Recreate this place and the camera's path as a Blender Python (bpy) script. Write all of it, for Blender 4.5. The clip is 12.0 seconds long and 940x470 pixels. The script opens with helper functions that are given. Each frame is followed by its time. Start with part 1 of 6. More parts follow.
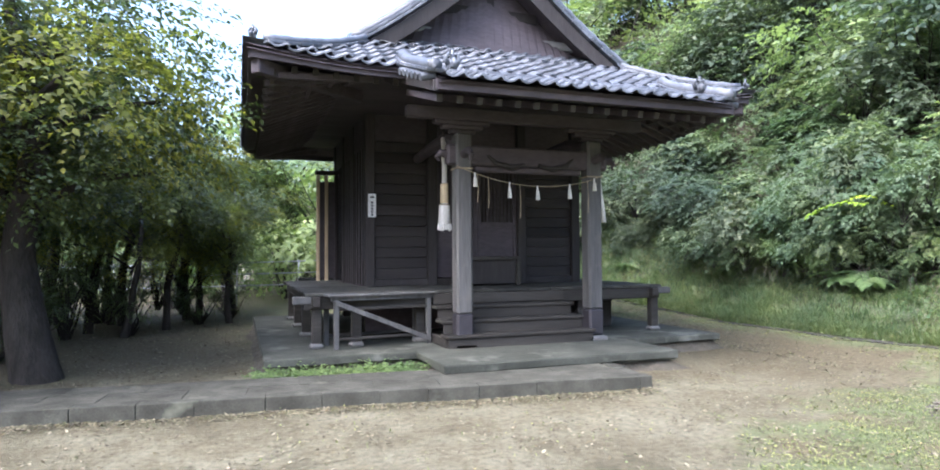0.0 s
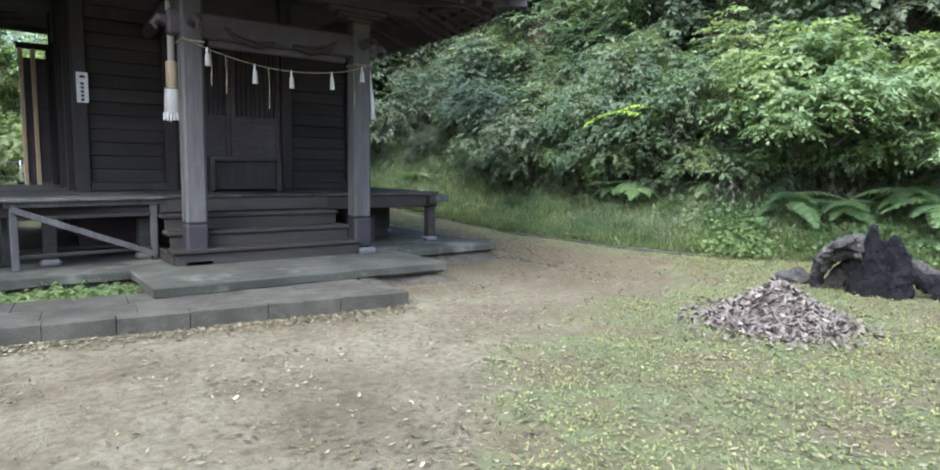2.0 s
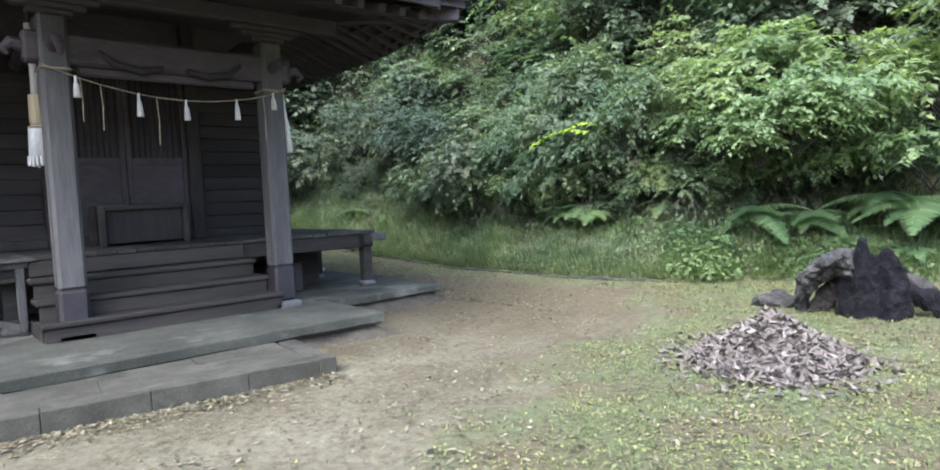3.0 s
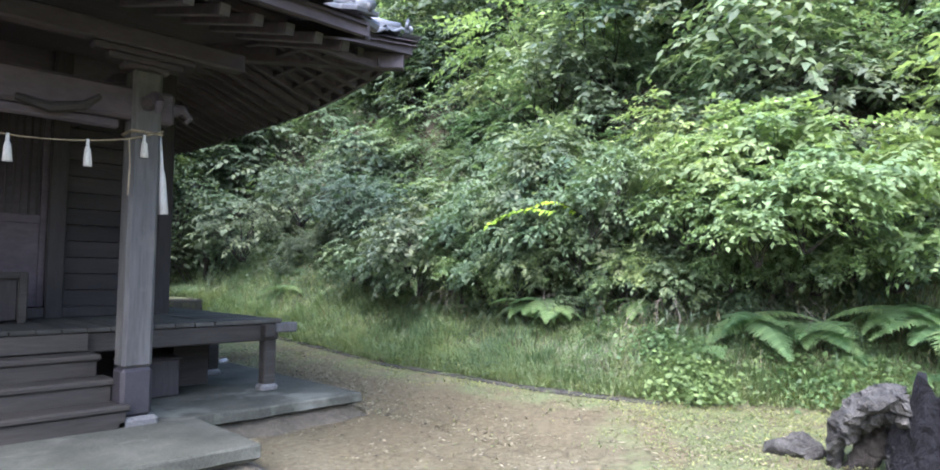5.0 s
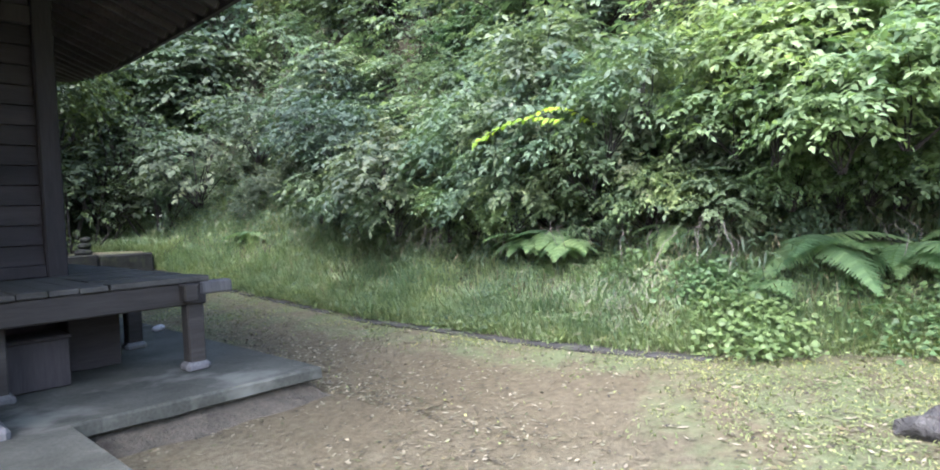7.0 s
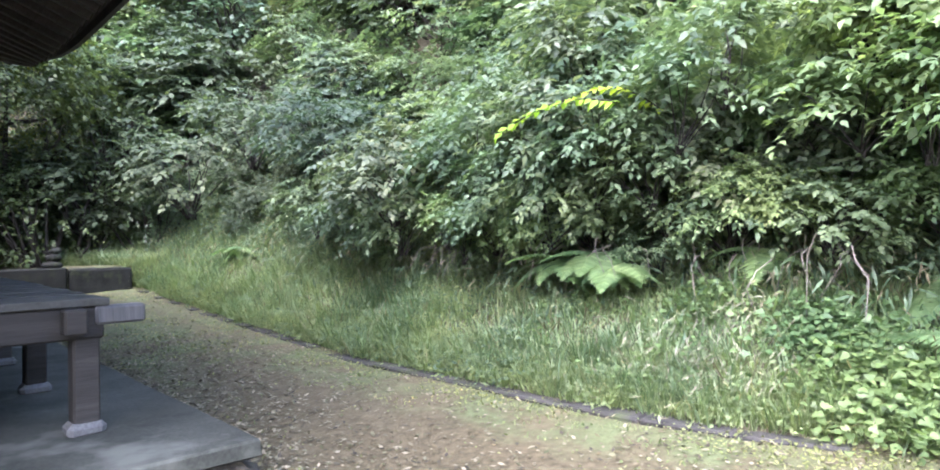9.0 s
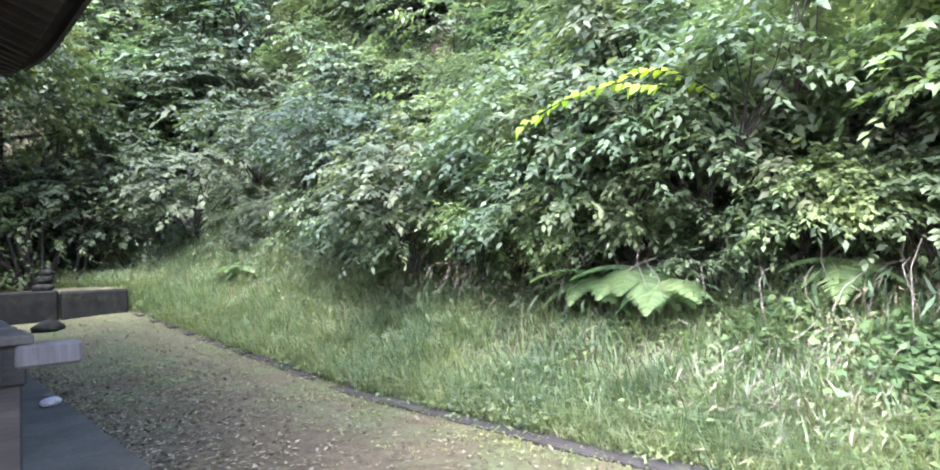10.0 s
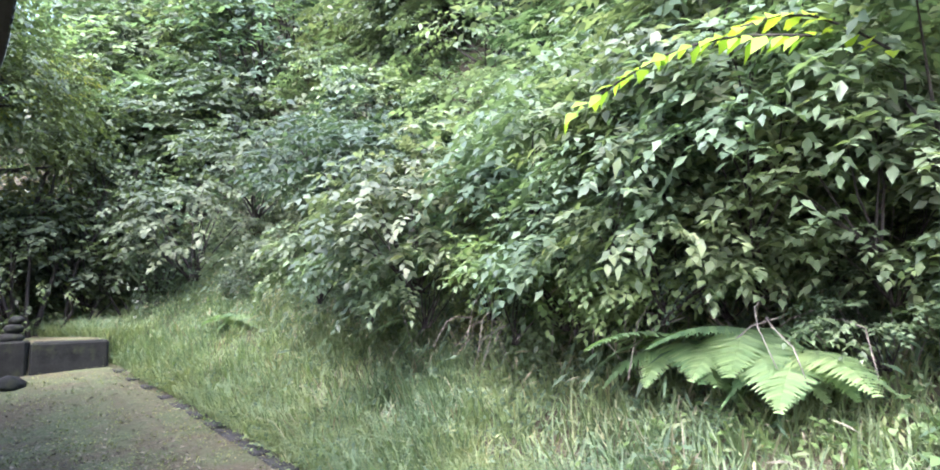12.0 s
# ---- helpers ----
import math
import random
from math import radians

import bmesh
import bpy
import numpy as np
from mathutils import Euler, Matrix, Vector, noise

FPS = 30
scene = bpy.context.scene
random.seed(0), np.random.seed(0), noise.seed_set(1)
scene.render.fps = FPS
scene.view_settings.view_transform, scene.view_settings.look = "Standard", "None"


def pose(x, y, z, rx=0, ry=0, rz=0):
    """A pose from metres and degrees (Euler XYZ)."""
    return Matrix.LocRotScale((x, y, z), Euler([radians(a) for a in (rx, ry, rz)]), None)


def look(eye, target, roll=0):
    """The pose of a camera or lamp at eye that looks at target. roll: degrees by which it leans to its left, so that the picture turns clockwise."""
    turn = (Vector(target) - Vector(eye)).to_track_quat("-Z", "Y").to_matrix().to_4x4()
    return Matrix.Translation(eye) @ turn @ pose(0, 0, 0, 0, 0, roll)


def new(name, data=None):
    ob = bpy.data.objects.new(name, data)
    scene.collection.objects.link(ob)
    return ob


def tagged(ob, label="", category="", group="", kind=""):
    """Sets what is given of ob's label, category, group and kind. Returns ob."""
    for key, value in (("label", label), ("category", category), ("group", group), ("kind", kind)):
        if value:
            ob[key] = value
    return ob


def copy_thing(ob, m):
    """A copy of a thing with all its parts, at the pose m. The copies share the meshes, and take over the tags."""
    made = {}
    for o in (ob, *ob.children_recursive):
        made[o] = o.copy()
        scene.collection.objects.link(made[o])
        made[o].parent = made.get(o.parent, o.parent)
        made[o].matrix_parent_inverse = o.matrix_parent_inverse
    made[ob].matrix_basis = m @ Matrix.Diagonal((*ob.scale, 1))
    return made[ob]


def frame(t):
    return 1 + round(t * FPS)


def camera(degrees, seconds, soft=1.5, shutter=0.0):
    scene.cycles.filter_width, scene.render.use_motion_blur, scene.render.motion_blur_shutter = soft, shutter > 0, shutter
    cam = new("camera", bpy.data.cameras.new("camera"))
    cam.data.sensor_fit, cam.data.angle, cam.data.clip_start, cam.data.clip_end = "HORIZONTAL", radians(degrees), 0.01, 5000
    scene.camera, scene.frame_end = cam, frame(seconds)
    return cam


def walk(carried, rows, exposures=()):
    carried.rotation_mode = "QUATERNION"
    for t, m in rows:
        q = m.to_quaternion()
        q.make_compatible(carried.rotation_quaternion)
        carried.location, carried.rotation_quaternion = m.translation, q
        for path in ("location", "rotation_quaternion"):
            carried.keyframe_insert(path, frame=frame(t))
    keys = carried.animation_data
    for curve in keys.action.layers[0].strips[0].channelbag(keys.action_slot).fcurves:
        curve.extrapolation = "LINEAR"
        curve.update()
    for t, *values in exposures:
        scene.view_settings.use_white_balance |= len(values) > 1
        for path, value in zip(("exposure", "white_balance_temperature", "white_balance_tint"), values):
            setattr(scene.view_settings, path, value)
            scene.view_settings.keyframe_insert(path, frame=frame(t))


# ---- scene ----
cam = camera(72.8, 12.0, soft=1.8)
PATH = [
    (0, (-0.116, -0.235, 1.613), (0.568, 1.644, 1.675), -0.4),
    (0.5, (0.001, -0.224, 1.601), (0.861, 1.582, 1.63), -0.6),
    (1, (0.321, 0.089, 1.551), (1.436, 1.749, 1.609), 0.6),
    (1.5, (0.687, 0.299, 1.501), (1.891, 1.894, 1.436), 0.3),
    (2, (1.08, 0.527, 1.456), (2.27, 2.122, 1.248), 0.8),
    (2.5, (1.432, 0.867, 1.447), (2.746, 2.372, 1.374), -0.0),
    (2.7, (1.601, 1.078, 1.462), (2.906, 2.59, 1.354), -2.2),
    (4.3, (2.736, 2.186, 1.435), (4.148, 3.601, 1.388), -1.1),
    (4.5, (2.864, 2.366, 1.459), (4.304, 3.754, 1.488), -0.4),
    (5, (3.281, 2.514, 1.57), (4.69, 3.927, 1.699), 0.4),
    (5.5, (3.614, 2.985, 1.579), (5.063, 4.363, 1.593), -2.8),
    (6, (3.973, 3.223, 1.514), (5.451, 4.571, 1.488), -0.3),
    (6.5, (4.29, 3.536, 1.456), (5.744, 4.909, 1.412), -1.1),
    (7, (4.629, 3.84, 1.498), (6.063, 5.233, 1.431), -2.5),
    (7.2, (4.809, 3.9, 1.499), (6.197, 5.34, 1.514), -0.2),
    (8.8, (5.861, 4.93, 1.358), (7.273, 6.347, 1.367), -0.4),
    (9, (5.929, 5.033, 1.37), (7.309, 6.48, 1.389), -0.9),
    (9.5, (6.236, 5.39, 1.355), (7.628, 6.825, 1.411), -3.1),
    (10, (6.521, 5.661, 1.375), (7.861, 7.145, 1.439), -1.8),
    (10.5, (6.787, 5.922, 1.366), (8.044, 7.477, 1.424), -1.8),
    (11, (7.094, 6.244, 1.424), (8.377, 7.777, 1.491), -3.9),
    (11.5, (7.396, 6.523, 1.334), (8.623, 8.085, 1.565), -1.7),
    (12, (7.673, 6.838, 1.418), (8.919, 8.388, 1.628), -1.3),
]
EXPOSURES = [(0, 2.3, 5400, 16), (1.2, 2.25, 5400, 15), (2, 2.0, 5300, 13), (2.6, 1.98, 5300, 14), (4.5, 2.4, 5300, 17), (5.5, 2.55, 5300, 17), (7, 2.5, 5300, 18), (9.5, 3.0, 5350, 23), (12, 3.2, 5400, 24)]
walk(cam, [(t, look(eye, target, roll)) for t, eye, target, roll in PATH], EXPOSURES)

# ---- world and light ----
world = bpy.data.worlds.new("world")
scene.world = world
world.use_nodes = True
wn, wl = world.node_tree.nodes, world.node_tree.links
sky = wn.new("ShaderNodeTexSky")
sky.sky_type, sky.sun_disc = "NISHITA", False
SUN_EL, SUN_AZ = radians(54), radians(-116)
sky.sun_elevation, sky.sun_rotation = SUN_EL, SUN_AZ
sky.air_density, sky.dust_density, sky.ozone_density = 1.3, 6.0, 0.6
wl.new(sky.outputs[0], wn["Background"].inputs[0])
wn["Background"].inputs[1].default_value = 0.15
sun = new("sun", bpy.data.lights.new("sun", "SUN"))
sun.data.energy, sun.data.angle, sun.data.color = 1.15, radians(55), (1.0, 0.97, 0.92)
sun_way = Vector((math.sin(SUN_AZ) * math.cos(SUN_EL), math.cos(SUN_AZ) * math.cos(SUN_EL), math.sin(SUN_EL)))
sun.matrix_world = look(sun_way * 60, (0, 0, 0))


# ---- materials ----
def node_material(name):
    m = bpy.data.materials.new(name)
    m.use_nodes = True
    n = m.node_tree.nodes
    return m, n, m.node_tree.links, n["Principled BSDF"]


def ramp(n, stops):
    r = n.new("ShaderNodeValToRGB")
    e = r.color_ramp.elements
    e[0].position, e[0].color = stops[0][0], (*stops[0][1], 1)
    e[1].position, e[1].color = stops[-1][0], (*stops[-1][1], 1)
    for p, c in stops[1:-1]:
        e.new(p).color = (*c, 1)
    return r


def mixer(n, l, kind, fac, a, b):
    m = n.new("ShaderNodeMix")
    m.data_type, m.blend_type = "RGBA", kind
    for socket, v in ((m.inputs[0], fac), (m.inputs[6], a), (m.inputs[7], b)):
        if hasattr(v, "links"):
            l.new(v, socket)
        else:
            socket.default_value = v if isinstance(v, float) else (*v, 1)
    return m.outputs[2]


def noise_tex(n, l, scale, detail=6.0, rough=0.6, stretch=None, coords="Object"):
    t = n.new("ShaderNodeTexNoise")
    t.inputs["Scale"].default_value, t.inputs["Detail"].default_value, t.inputs["Roughness"].default_value = scale, detail, rough
    tc = n.new("ShaderNodeTexCoord")
    mp = n.new("ShaderNodeMapping")
    if stretch:
        mp.inputs["Scale"].default_value = stretch
    l.new(tc.outputs[coords], mp.inputs[0])
    l.new(mp.outputs[0], t.inputs["Vector"])
    return t


def surface(name, dark, light, scale=8.0, grain=60.0, rough=0.8, bump=0.3, stretch=None, stain=None, per_piece=0.0, metal=0.0, spec=0.5, depth=0.01):
    """A surface with a coarse and a fine variation, relief, and stains."""
    m, n, l, p = node_material(name)
    a = noise_tex(n, l, scale, 5.0, 0.6, stretch)
    b = noise_tex(n, l, grain, 4.0, 0.65, stretch)
    mid = tuple((x + y) / 2 for x, y in zip(dark, light))
    r = ramp(n, [(0.3, dark), (0.52, mid), (0.72, light)])
    l.new(a.outputs["Fac"], r.inputs[0])
    rb = ramp(n, [(0.25, (0.55, 0.55, 0.55)), (0.75, (1.25, 1.25, 1.25))])
    l.new(b.outputs["Fac"], rb.inputs[0])
    col = mixer(n, l, "MULTIPLY", 0.8, r.outputs[0], rb.outputs[0])
    if stain:
        s = noise_tex(n, l, stain[1], 4.0, 0.6)
        rs = ramp(n, [(stain[2], (0, 0, 0)), (stain[2] + 0.12, (1, 1, 1))])
        l.new(s.outputs["Fac"], rs.inputs[0])
        col = mixer(n, l, "MIX", rs.outputs[0], col, stain[0])
    if per_piece:
        info = n.new("ShaderNodeObjectInfo")
        rp = ramp(n, [(0.0, (1 - per_piece,) * 3), (1.0, (1 + per_piece,) * 3)])
        l.new(info.outputs["Random"], rp.inputs[0])
        col = mixer(n, l, "MULTIPLY", 1.0, col, rp.outputs[0])
    l.new(col, p.inputs["Base Color"])
    p.inputs["Roughness"].default_value, p.inputs["Metallic"].default_value = rough, metal
    p.inputs["Specular IOR Level"].default_value = spec
    bp = n.new("ShaderNodeBump")
    bp.inputs["Strength"].default_value, bp.inputs["Distance"].default_value = bump, depth
    l.new(b.outputs["Fac"], bp.inputs["Height"])
    l.new(bp.outputs[0], p.inputs["Normal"])
    return m


def leafy(name, dark, light, through_light=0.35, rough=0.68, yellow=None, patch=0.35):
    """Leaves: each a little different, the light partly coming through them."""
    m, n, l, p = node_material(name)
    geo = n.new("ShaderNodeNewGeometry")
    r = ramp(n, [(0.0, dark), (0.55, tuple((a + b) / 2 for a, b in zip(dark, light))), (0.93, light), (1.0, yellow or light)])
    l.new(geo.outputs["Random Per Island"], r.inputs[0])
    big = noise_tex(n, l, patch, 3.0, 0.6)
    rb = ramp(n, [(0.3, (0.6, 0.7, 0.72)), (0.7, (1.3, 1.2, 1.0))])
    l.new(big.outputs["Fac"], rb.inputs[0])
    info = n.new("ShaderNodeObjectInfo")
    ri = ramp(n, [(0.0, (0.75, 0.85, 0.85)), (1.0, (1.2, 1.12, 1.0))])
    l.new(info.outputs["Random"], ri.inputs[0])
    col = mixer(n, l, "MULTIPLY", 0.8, r.outputs[0], rb.outputs[0])
    col = mixer(n, l, "MULTIPLY", 1.0, col, ri.outputs[0])
    l.new(col, p.inputs["Base Color"])
    p.inputs["Roughness"].default_value = rough
    p.inputs["Specular IOR Level"].default_value = 0.4
    t = n.new("ShaderNodeBsdfTranslucent")
    l.new(mixer(n, l, "MULTIPLY", 1.0, col, (1.25, 1.35, 0.7)), t.inputs[0])
    mx = n.new("ShaderNodeMixShader")
    mx.inputs[0].default_value = through_light
    l.new(p.outputs[0], mx.inputs[1])
    l.new(t.outputs[0], mx.inputs[2])
    l.new(mx.outputs[0], n["Material Output"].inputs[0])
    return m


WOOD = surface("weathered dark timber", (0.02, 0.017, 0.0165), (0.046, 0.04, 0.038), 3.0, 40.0, 0.78, 0.4, (1, 1, 0.12), per_piece=0.2, spec=0.35)
WOOD_H = surface("weathered dark boards", (0.017, 0.014, 0.0135), (0.04, 0.034, 0.032), 3.0, 40.0, 0.8, 0.5, (0.12, 1, 1), per_piece=0.35, spec=0.35)
# Timber under the eaves; veiling glare is put in as a lighter base colour.
WOOD_DEEP = surface("glare-lifted dark timber", (0.04, 0.032, 0.036), (0.082, 0.067, 0.074), 3.0, 40.0, 0.8, 0.4, (0.2, 1, 0.5), per_piece=0.2)
WOOD_GREY = surface("grey bleached timber", (0.044, 0.043, 0.041), (0.12, 0.116, 0.11), 4.0, 45.0, 0.8, 0.5, (1, 1, 0.08), stain=((0.09, 0.085, 0.076), 3.0, 0.56))
WOOD_PLANK = surface("worn grey floorboards", (0.028, 0.027, 0.022), (0.07, 0.068, 0.058), 4.0, 45.0, 0.8, 0.5, (1, 0.1, 1), per_piece=0.25, spec=0.3)
WOOD_STEP = surface("worn step boards", (0.02, 0.0175, 0.0145), (0.052, 0.047, 0.04), 4.0, 45.0, 0.8, 0.5, (0.1, 1, 1), per_piece=0.2, spec=0.3)
WOOD_PALE = surface("pale new timber", (0.42, 0.33, 0.2), (0.6, 0.5, 0.33), 4.0, 45.0, 0.7, 0.3, (1, 1, 0.1))
TILE = surface("grey glazed roof tile", (0.045, 0.05, 0.058), (0.13, 0.137, 0.152), 2.0, 25.0, 0.42, 0.3, per_piece=0.45, spec=0.5)
CONCRETE = surface("worn concrete", (0.035, 0.037, 0.029), (0.09, 0.093, 0.075), 1.6, 50.0, 0.95, 0.5, stain=((0.13, 0.133, 0.109), 1.4, 0.57), spec=0.2)
STONE = surface("mossy kerb stone", (0.036, 0.035, 0.027), (0.092, 0.09, 0.071), 3.0, 60.0, 0.95, 0.8, stain=((0.12, 0.122, 0.09), 1.8, 0.6), per_piece=0.07, spec=0.2)
PALE_STONE = surface("pale footing stone", (0.09, 0.088, 0.085), (0.16, 0.157, 0.15), 5.0, 60.0, 0.9, 0.5)
DARK_STONE = surface("dark mossy stone", (0.009, 0.0095, 0.008), (0.027, 0.028, 0.024), 4.0, 50.0, 0.95, 0.7, stain=((0.035, 0.042, 0.02), 3.0, 0.58), spec=0.2)
FOOT_PAINT = surface("dark grey post wrap", (0.016, 0.014, 0.017), (0.034, 0.03, 0.035), 4.0, 60.0, 0.6, 0.2)
WHITE = surface("white paper", (0.68, 0.68, 0.69), (0.8, 0.8, 0.8), 5.0, 60.0, 0.7, 0.1)
INK = surface("black ink", (0.02, 0.02, 0.025), (0.04, 0.04, 0.045), 5.0, 60.0, 0.7, 0.1)
ROPE = surface("straw rope", (0.16, 0.13, 0.085), (0.34, 0.285, 0.19), 20.0, 120.0, 0.9, 0.6)
TASSEL = surface("white tassel fibre", (0.5, 0.49, 0.46), (0.72, 0.71, 0.68), 12.0, 140.0, 0.9, 0.6, (1, 1, 0.1))
PIPE = surface("galvanised pipe", (0.26, 0.28, 0.29), (0.4, 0.42, 0.43), 6.0, 60.0, 0.45, 0.1, metal=0.4)
POLE = surface("blue-grey painted pole", (0.09, 0.12, 0.145), (0.16, 0.19, 0.215), 4.0, 60.0, 0.5, 0.15)
CHAR = surface("charred wood", (0.004, 0.004, 0.005), (0.014, 0.014, 0.017), 9.0, 40.0, 0.9, 1.0, stain=((0.15, 0.147, 0.14), 4.5, 0.66), spec=0.2, depth=0.03)
LOG = surface("grey decayed log", (0.022, 0.021, 0.019), (0.105, 0.1, 0.09), 7.0, 40.0, 0.95, 1.0, (0.25, 1, 1), stain=((0.04, 0.037, 0.034), 4.0, 0.58), spec=0.2, depth=0.03)
CHIP = surface("wood chips", (0.08, 0.065, 0.055), (0.24, 0.2, 0.17), 9.0, 60.0, 0.9, 0.5)
BARK = surface("dark bark", (0.019, 0.0165, 0.0145), (0.058, 0.051, 0.044), 6.0, 40.0, 0.95, 1.0, (1, 1, 0.2), spec=0.2, depth=0.03)
LITTER = surface("dead leaves", (0.14, 0.095, 0.055), (0.42, 0.33, 0.23), 1.5, 40.0, 0.85, 0.3)
ICE = surface("pale stone", (0.24, 0.24, 0.24), (0.4, 0.4, 0.4), 9.0, 60.0, 0.8, 0.5)

LEAF_MID = leafy("mid green leaves", (0.074, 0.108, 0.068), (0.168, 0.225, 0.142), 0.42, 0.5)
LEAF_COOL = leafy("cool green leaves", (0.072, 0.097, 0.068), (0.165, 0.2, 0.145), 0.42, 0.52)
# Shade behind the hall is put into this darker leaf colour.
LEAF_SHADED = leafy("shade-darkened green leaves", (0.036, 0.054, 0.036), (0.092, 0.122, 0.08), 0.35)
LEAF_BRIGHT = leafy("bright green leaves", (0.128, 0.182, 0.092), (0.245, 0.318, 0.168), 0.44, 0.55)
LEAF_DARK = leafy("dark evergreen leaves", (0.035, 0.05, 0.026), (0.1, 0.135, 0.055), 0.38, 0.45)
LEAF_SUN = leafy("yellow-green young leaves", (0.22, 0.33, 0.03), (0.34, 0.46, 0.045), 0.5)
LEAF_SPRING = leafy("fresh weed leaves", (0.125, 0.175, 0.06), (0.245, 0.315, 0.115), 0.4, 0.5)
FERN = leafy("fern green", (0.14, 0.22, 0.11), (0.25, 0.35, 0.185), 0.42, 0.5)
GRASS = leafy("bank grass", (0.125, 0.172, 0.098), (0.27, 0.335, 0.2), 0.38, 0.6, (0.33, 0.305, 0.2), patch=0.8)
TURF = leafy("lawn grass", (0.102, 0.126, 0.05), (0.207, 0.235, 0.105), 0.3, 0.6, (0.27, 0.24, 0.13), patch=0.9)
STRAW = leafy("dry grass", (0.17, 0.145, 0.1), (0.37, 0.325, 0.24), 0.2, 0.8)
LEAF_WEED = leafy("plain weed leaves", (0.08, 0.125, 0.052), (0.165, 0.235, 0.1), 0.38, 0.5)
FLASHING = surface("pale weathered board", (0.16, 0.16, 0.165), (0.3, 0.3, 0.31), 4.0, 45.0, 0.7, 0.3, (0.1, 1, 1))


def ground_material():
    """Trodden earth with damp brown and pale sandy patches; moss, humus and bare slope by the cover layer."""
    m, n, l, p = node_material("earth and turf")
    earth = noise_tex(n, l, 0.9, 10.0, 0.7)
    r = ramp(n, [(0.3, (0.07, 0.06, 0.035)), (0.5, (0.136, 0.122, 0.077)), (0.7, (0.2, 0.185, 0.128))])
    l.new(earth.outputs["Fac"], r.inputs[0])
    fine = noise_tex(n, l, 14.0, 8.0, 0.78)
    rf = ramp(n, [(0.32, (0.4, 0.38, 0.35)), (0.5, (0.95, 0.95, 0.95)), (0.68, (1.32, 1.32, 1.32))])
    l.new(fine.outputs["Fac"], rf.inputs[0])
    soil = mixer(n, l, "MULTIPLY", 0.85, r.outputs[0], rf.outputs[0])
    at = n.new("ShaderNodeVertexColor")
    at.layer_name = "cover"
    sep = n.new("ShaderNodeSeparateColor")
    l.new(at.outputs[0], sep.inputs[0])
    damp = ramp(n, [(0.3, (0.056, 0.046, 0.025)), (0.7, (0.148, 0.123, 0.072))])
    l.new(fine.outputs["Fac"], damp.inputs[0])
    soil = mixer(n, l, "MIX", at.outputs["Alpha"], soil, damp.outputs[0])
    patch = noise_tex(n, l, 1.7, 6.0, 0.65)
    moss = ramp(n, [(0.25, (0.068, 0.08, 0.034)), (0.7, (0.148, 0.166, 0.08))])
    l.new(fine.outputs["Fac"], moss.inputs[0])
    bare = ramp(n, [(0.25, (0.065, 0.055, 0.03)), (0.7, (0.16, 0.135, 0.08))])
    l.new(fine.outputs["Fac"], bare.inputs[0])
    worn = ramp(n, [(0.42, (0, 0, 0)), (0.62, (1, 1, 1))])
    l.new(patch.outputs["Fac"], worn.inputs[0])
    green = mixer(n, l, "MIX", worn.outputs[0], moss.outputs[0], bare.outputs[0])
    edge = noise_tex(n, l, 2.6, 8.0, 0.75)
    add = n.new("ShaderNodeMath")
    add.operation = "ADD"
    l.new(sep.outputs[0], add.inputs[0])
    l.new(edge.outputs["Fac"], add.inputs[1])
    fac = ramp(n, [(0.7, (0, 0, 0)), (1.12, (1, 1, 1))])
    l.new(add.outputs[0], fac.inputs[0])
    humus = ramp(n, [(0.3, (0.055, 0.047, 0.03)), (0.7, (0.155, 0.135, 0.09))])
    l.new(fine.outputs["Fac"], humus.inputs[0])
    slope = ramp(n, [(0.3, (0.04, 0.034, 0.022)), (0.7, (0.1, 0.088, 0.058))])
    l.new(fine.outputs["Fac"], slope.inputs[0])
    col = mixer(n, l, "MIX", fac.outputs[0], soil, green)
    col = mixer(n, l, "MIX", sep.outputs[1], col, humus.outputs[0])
    col = mixer(n, l, "MIX", sep.outputs[2], col, slope.outputs[0])
    l.new(col, p.inputs["Base Color"])
    p.inputs["Roughness"].default_value = 0.95
    p.inputs["Specular IOR Level"].default_value = 0.2
    bp = n.new("ShaderNodeBump")
    bp.inputs["Strength"].default_value, bp.inputs["Distance"].default_value = 0.8, 0.035
    l.new(fine.outputs["Fac"], bp.inputs["Height"])
    l.new(bp.outputs[0], p.inputs["Normal"])
    return m


GROUND = ground_material()


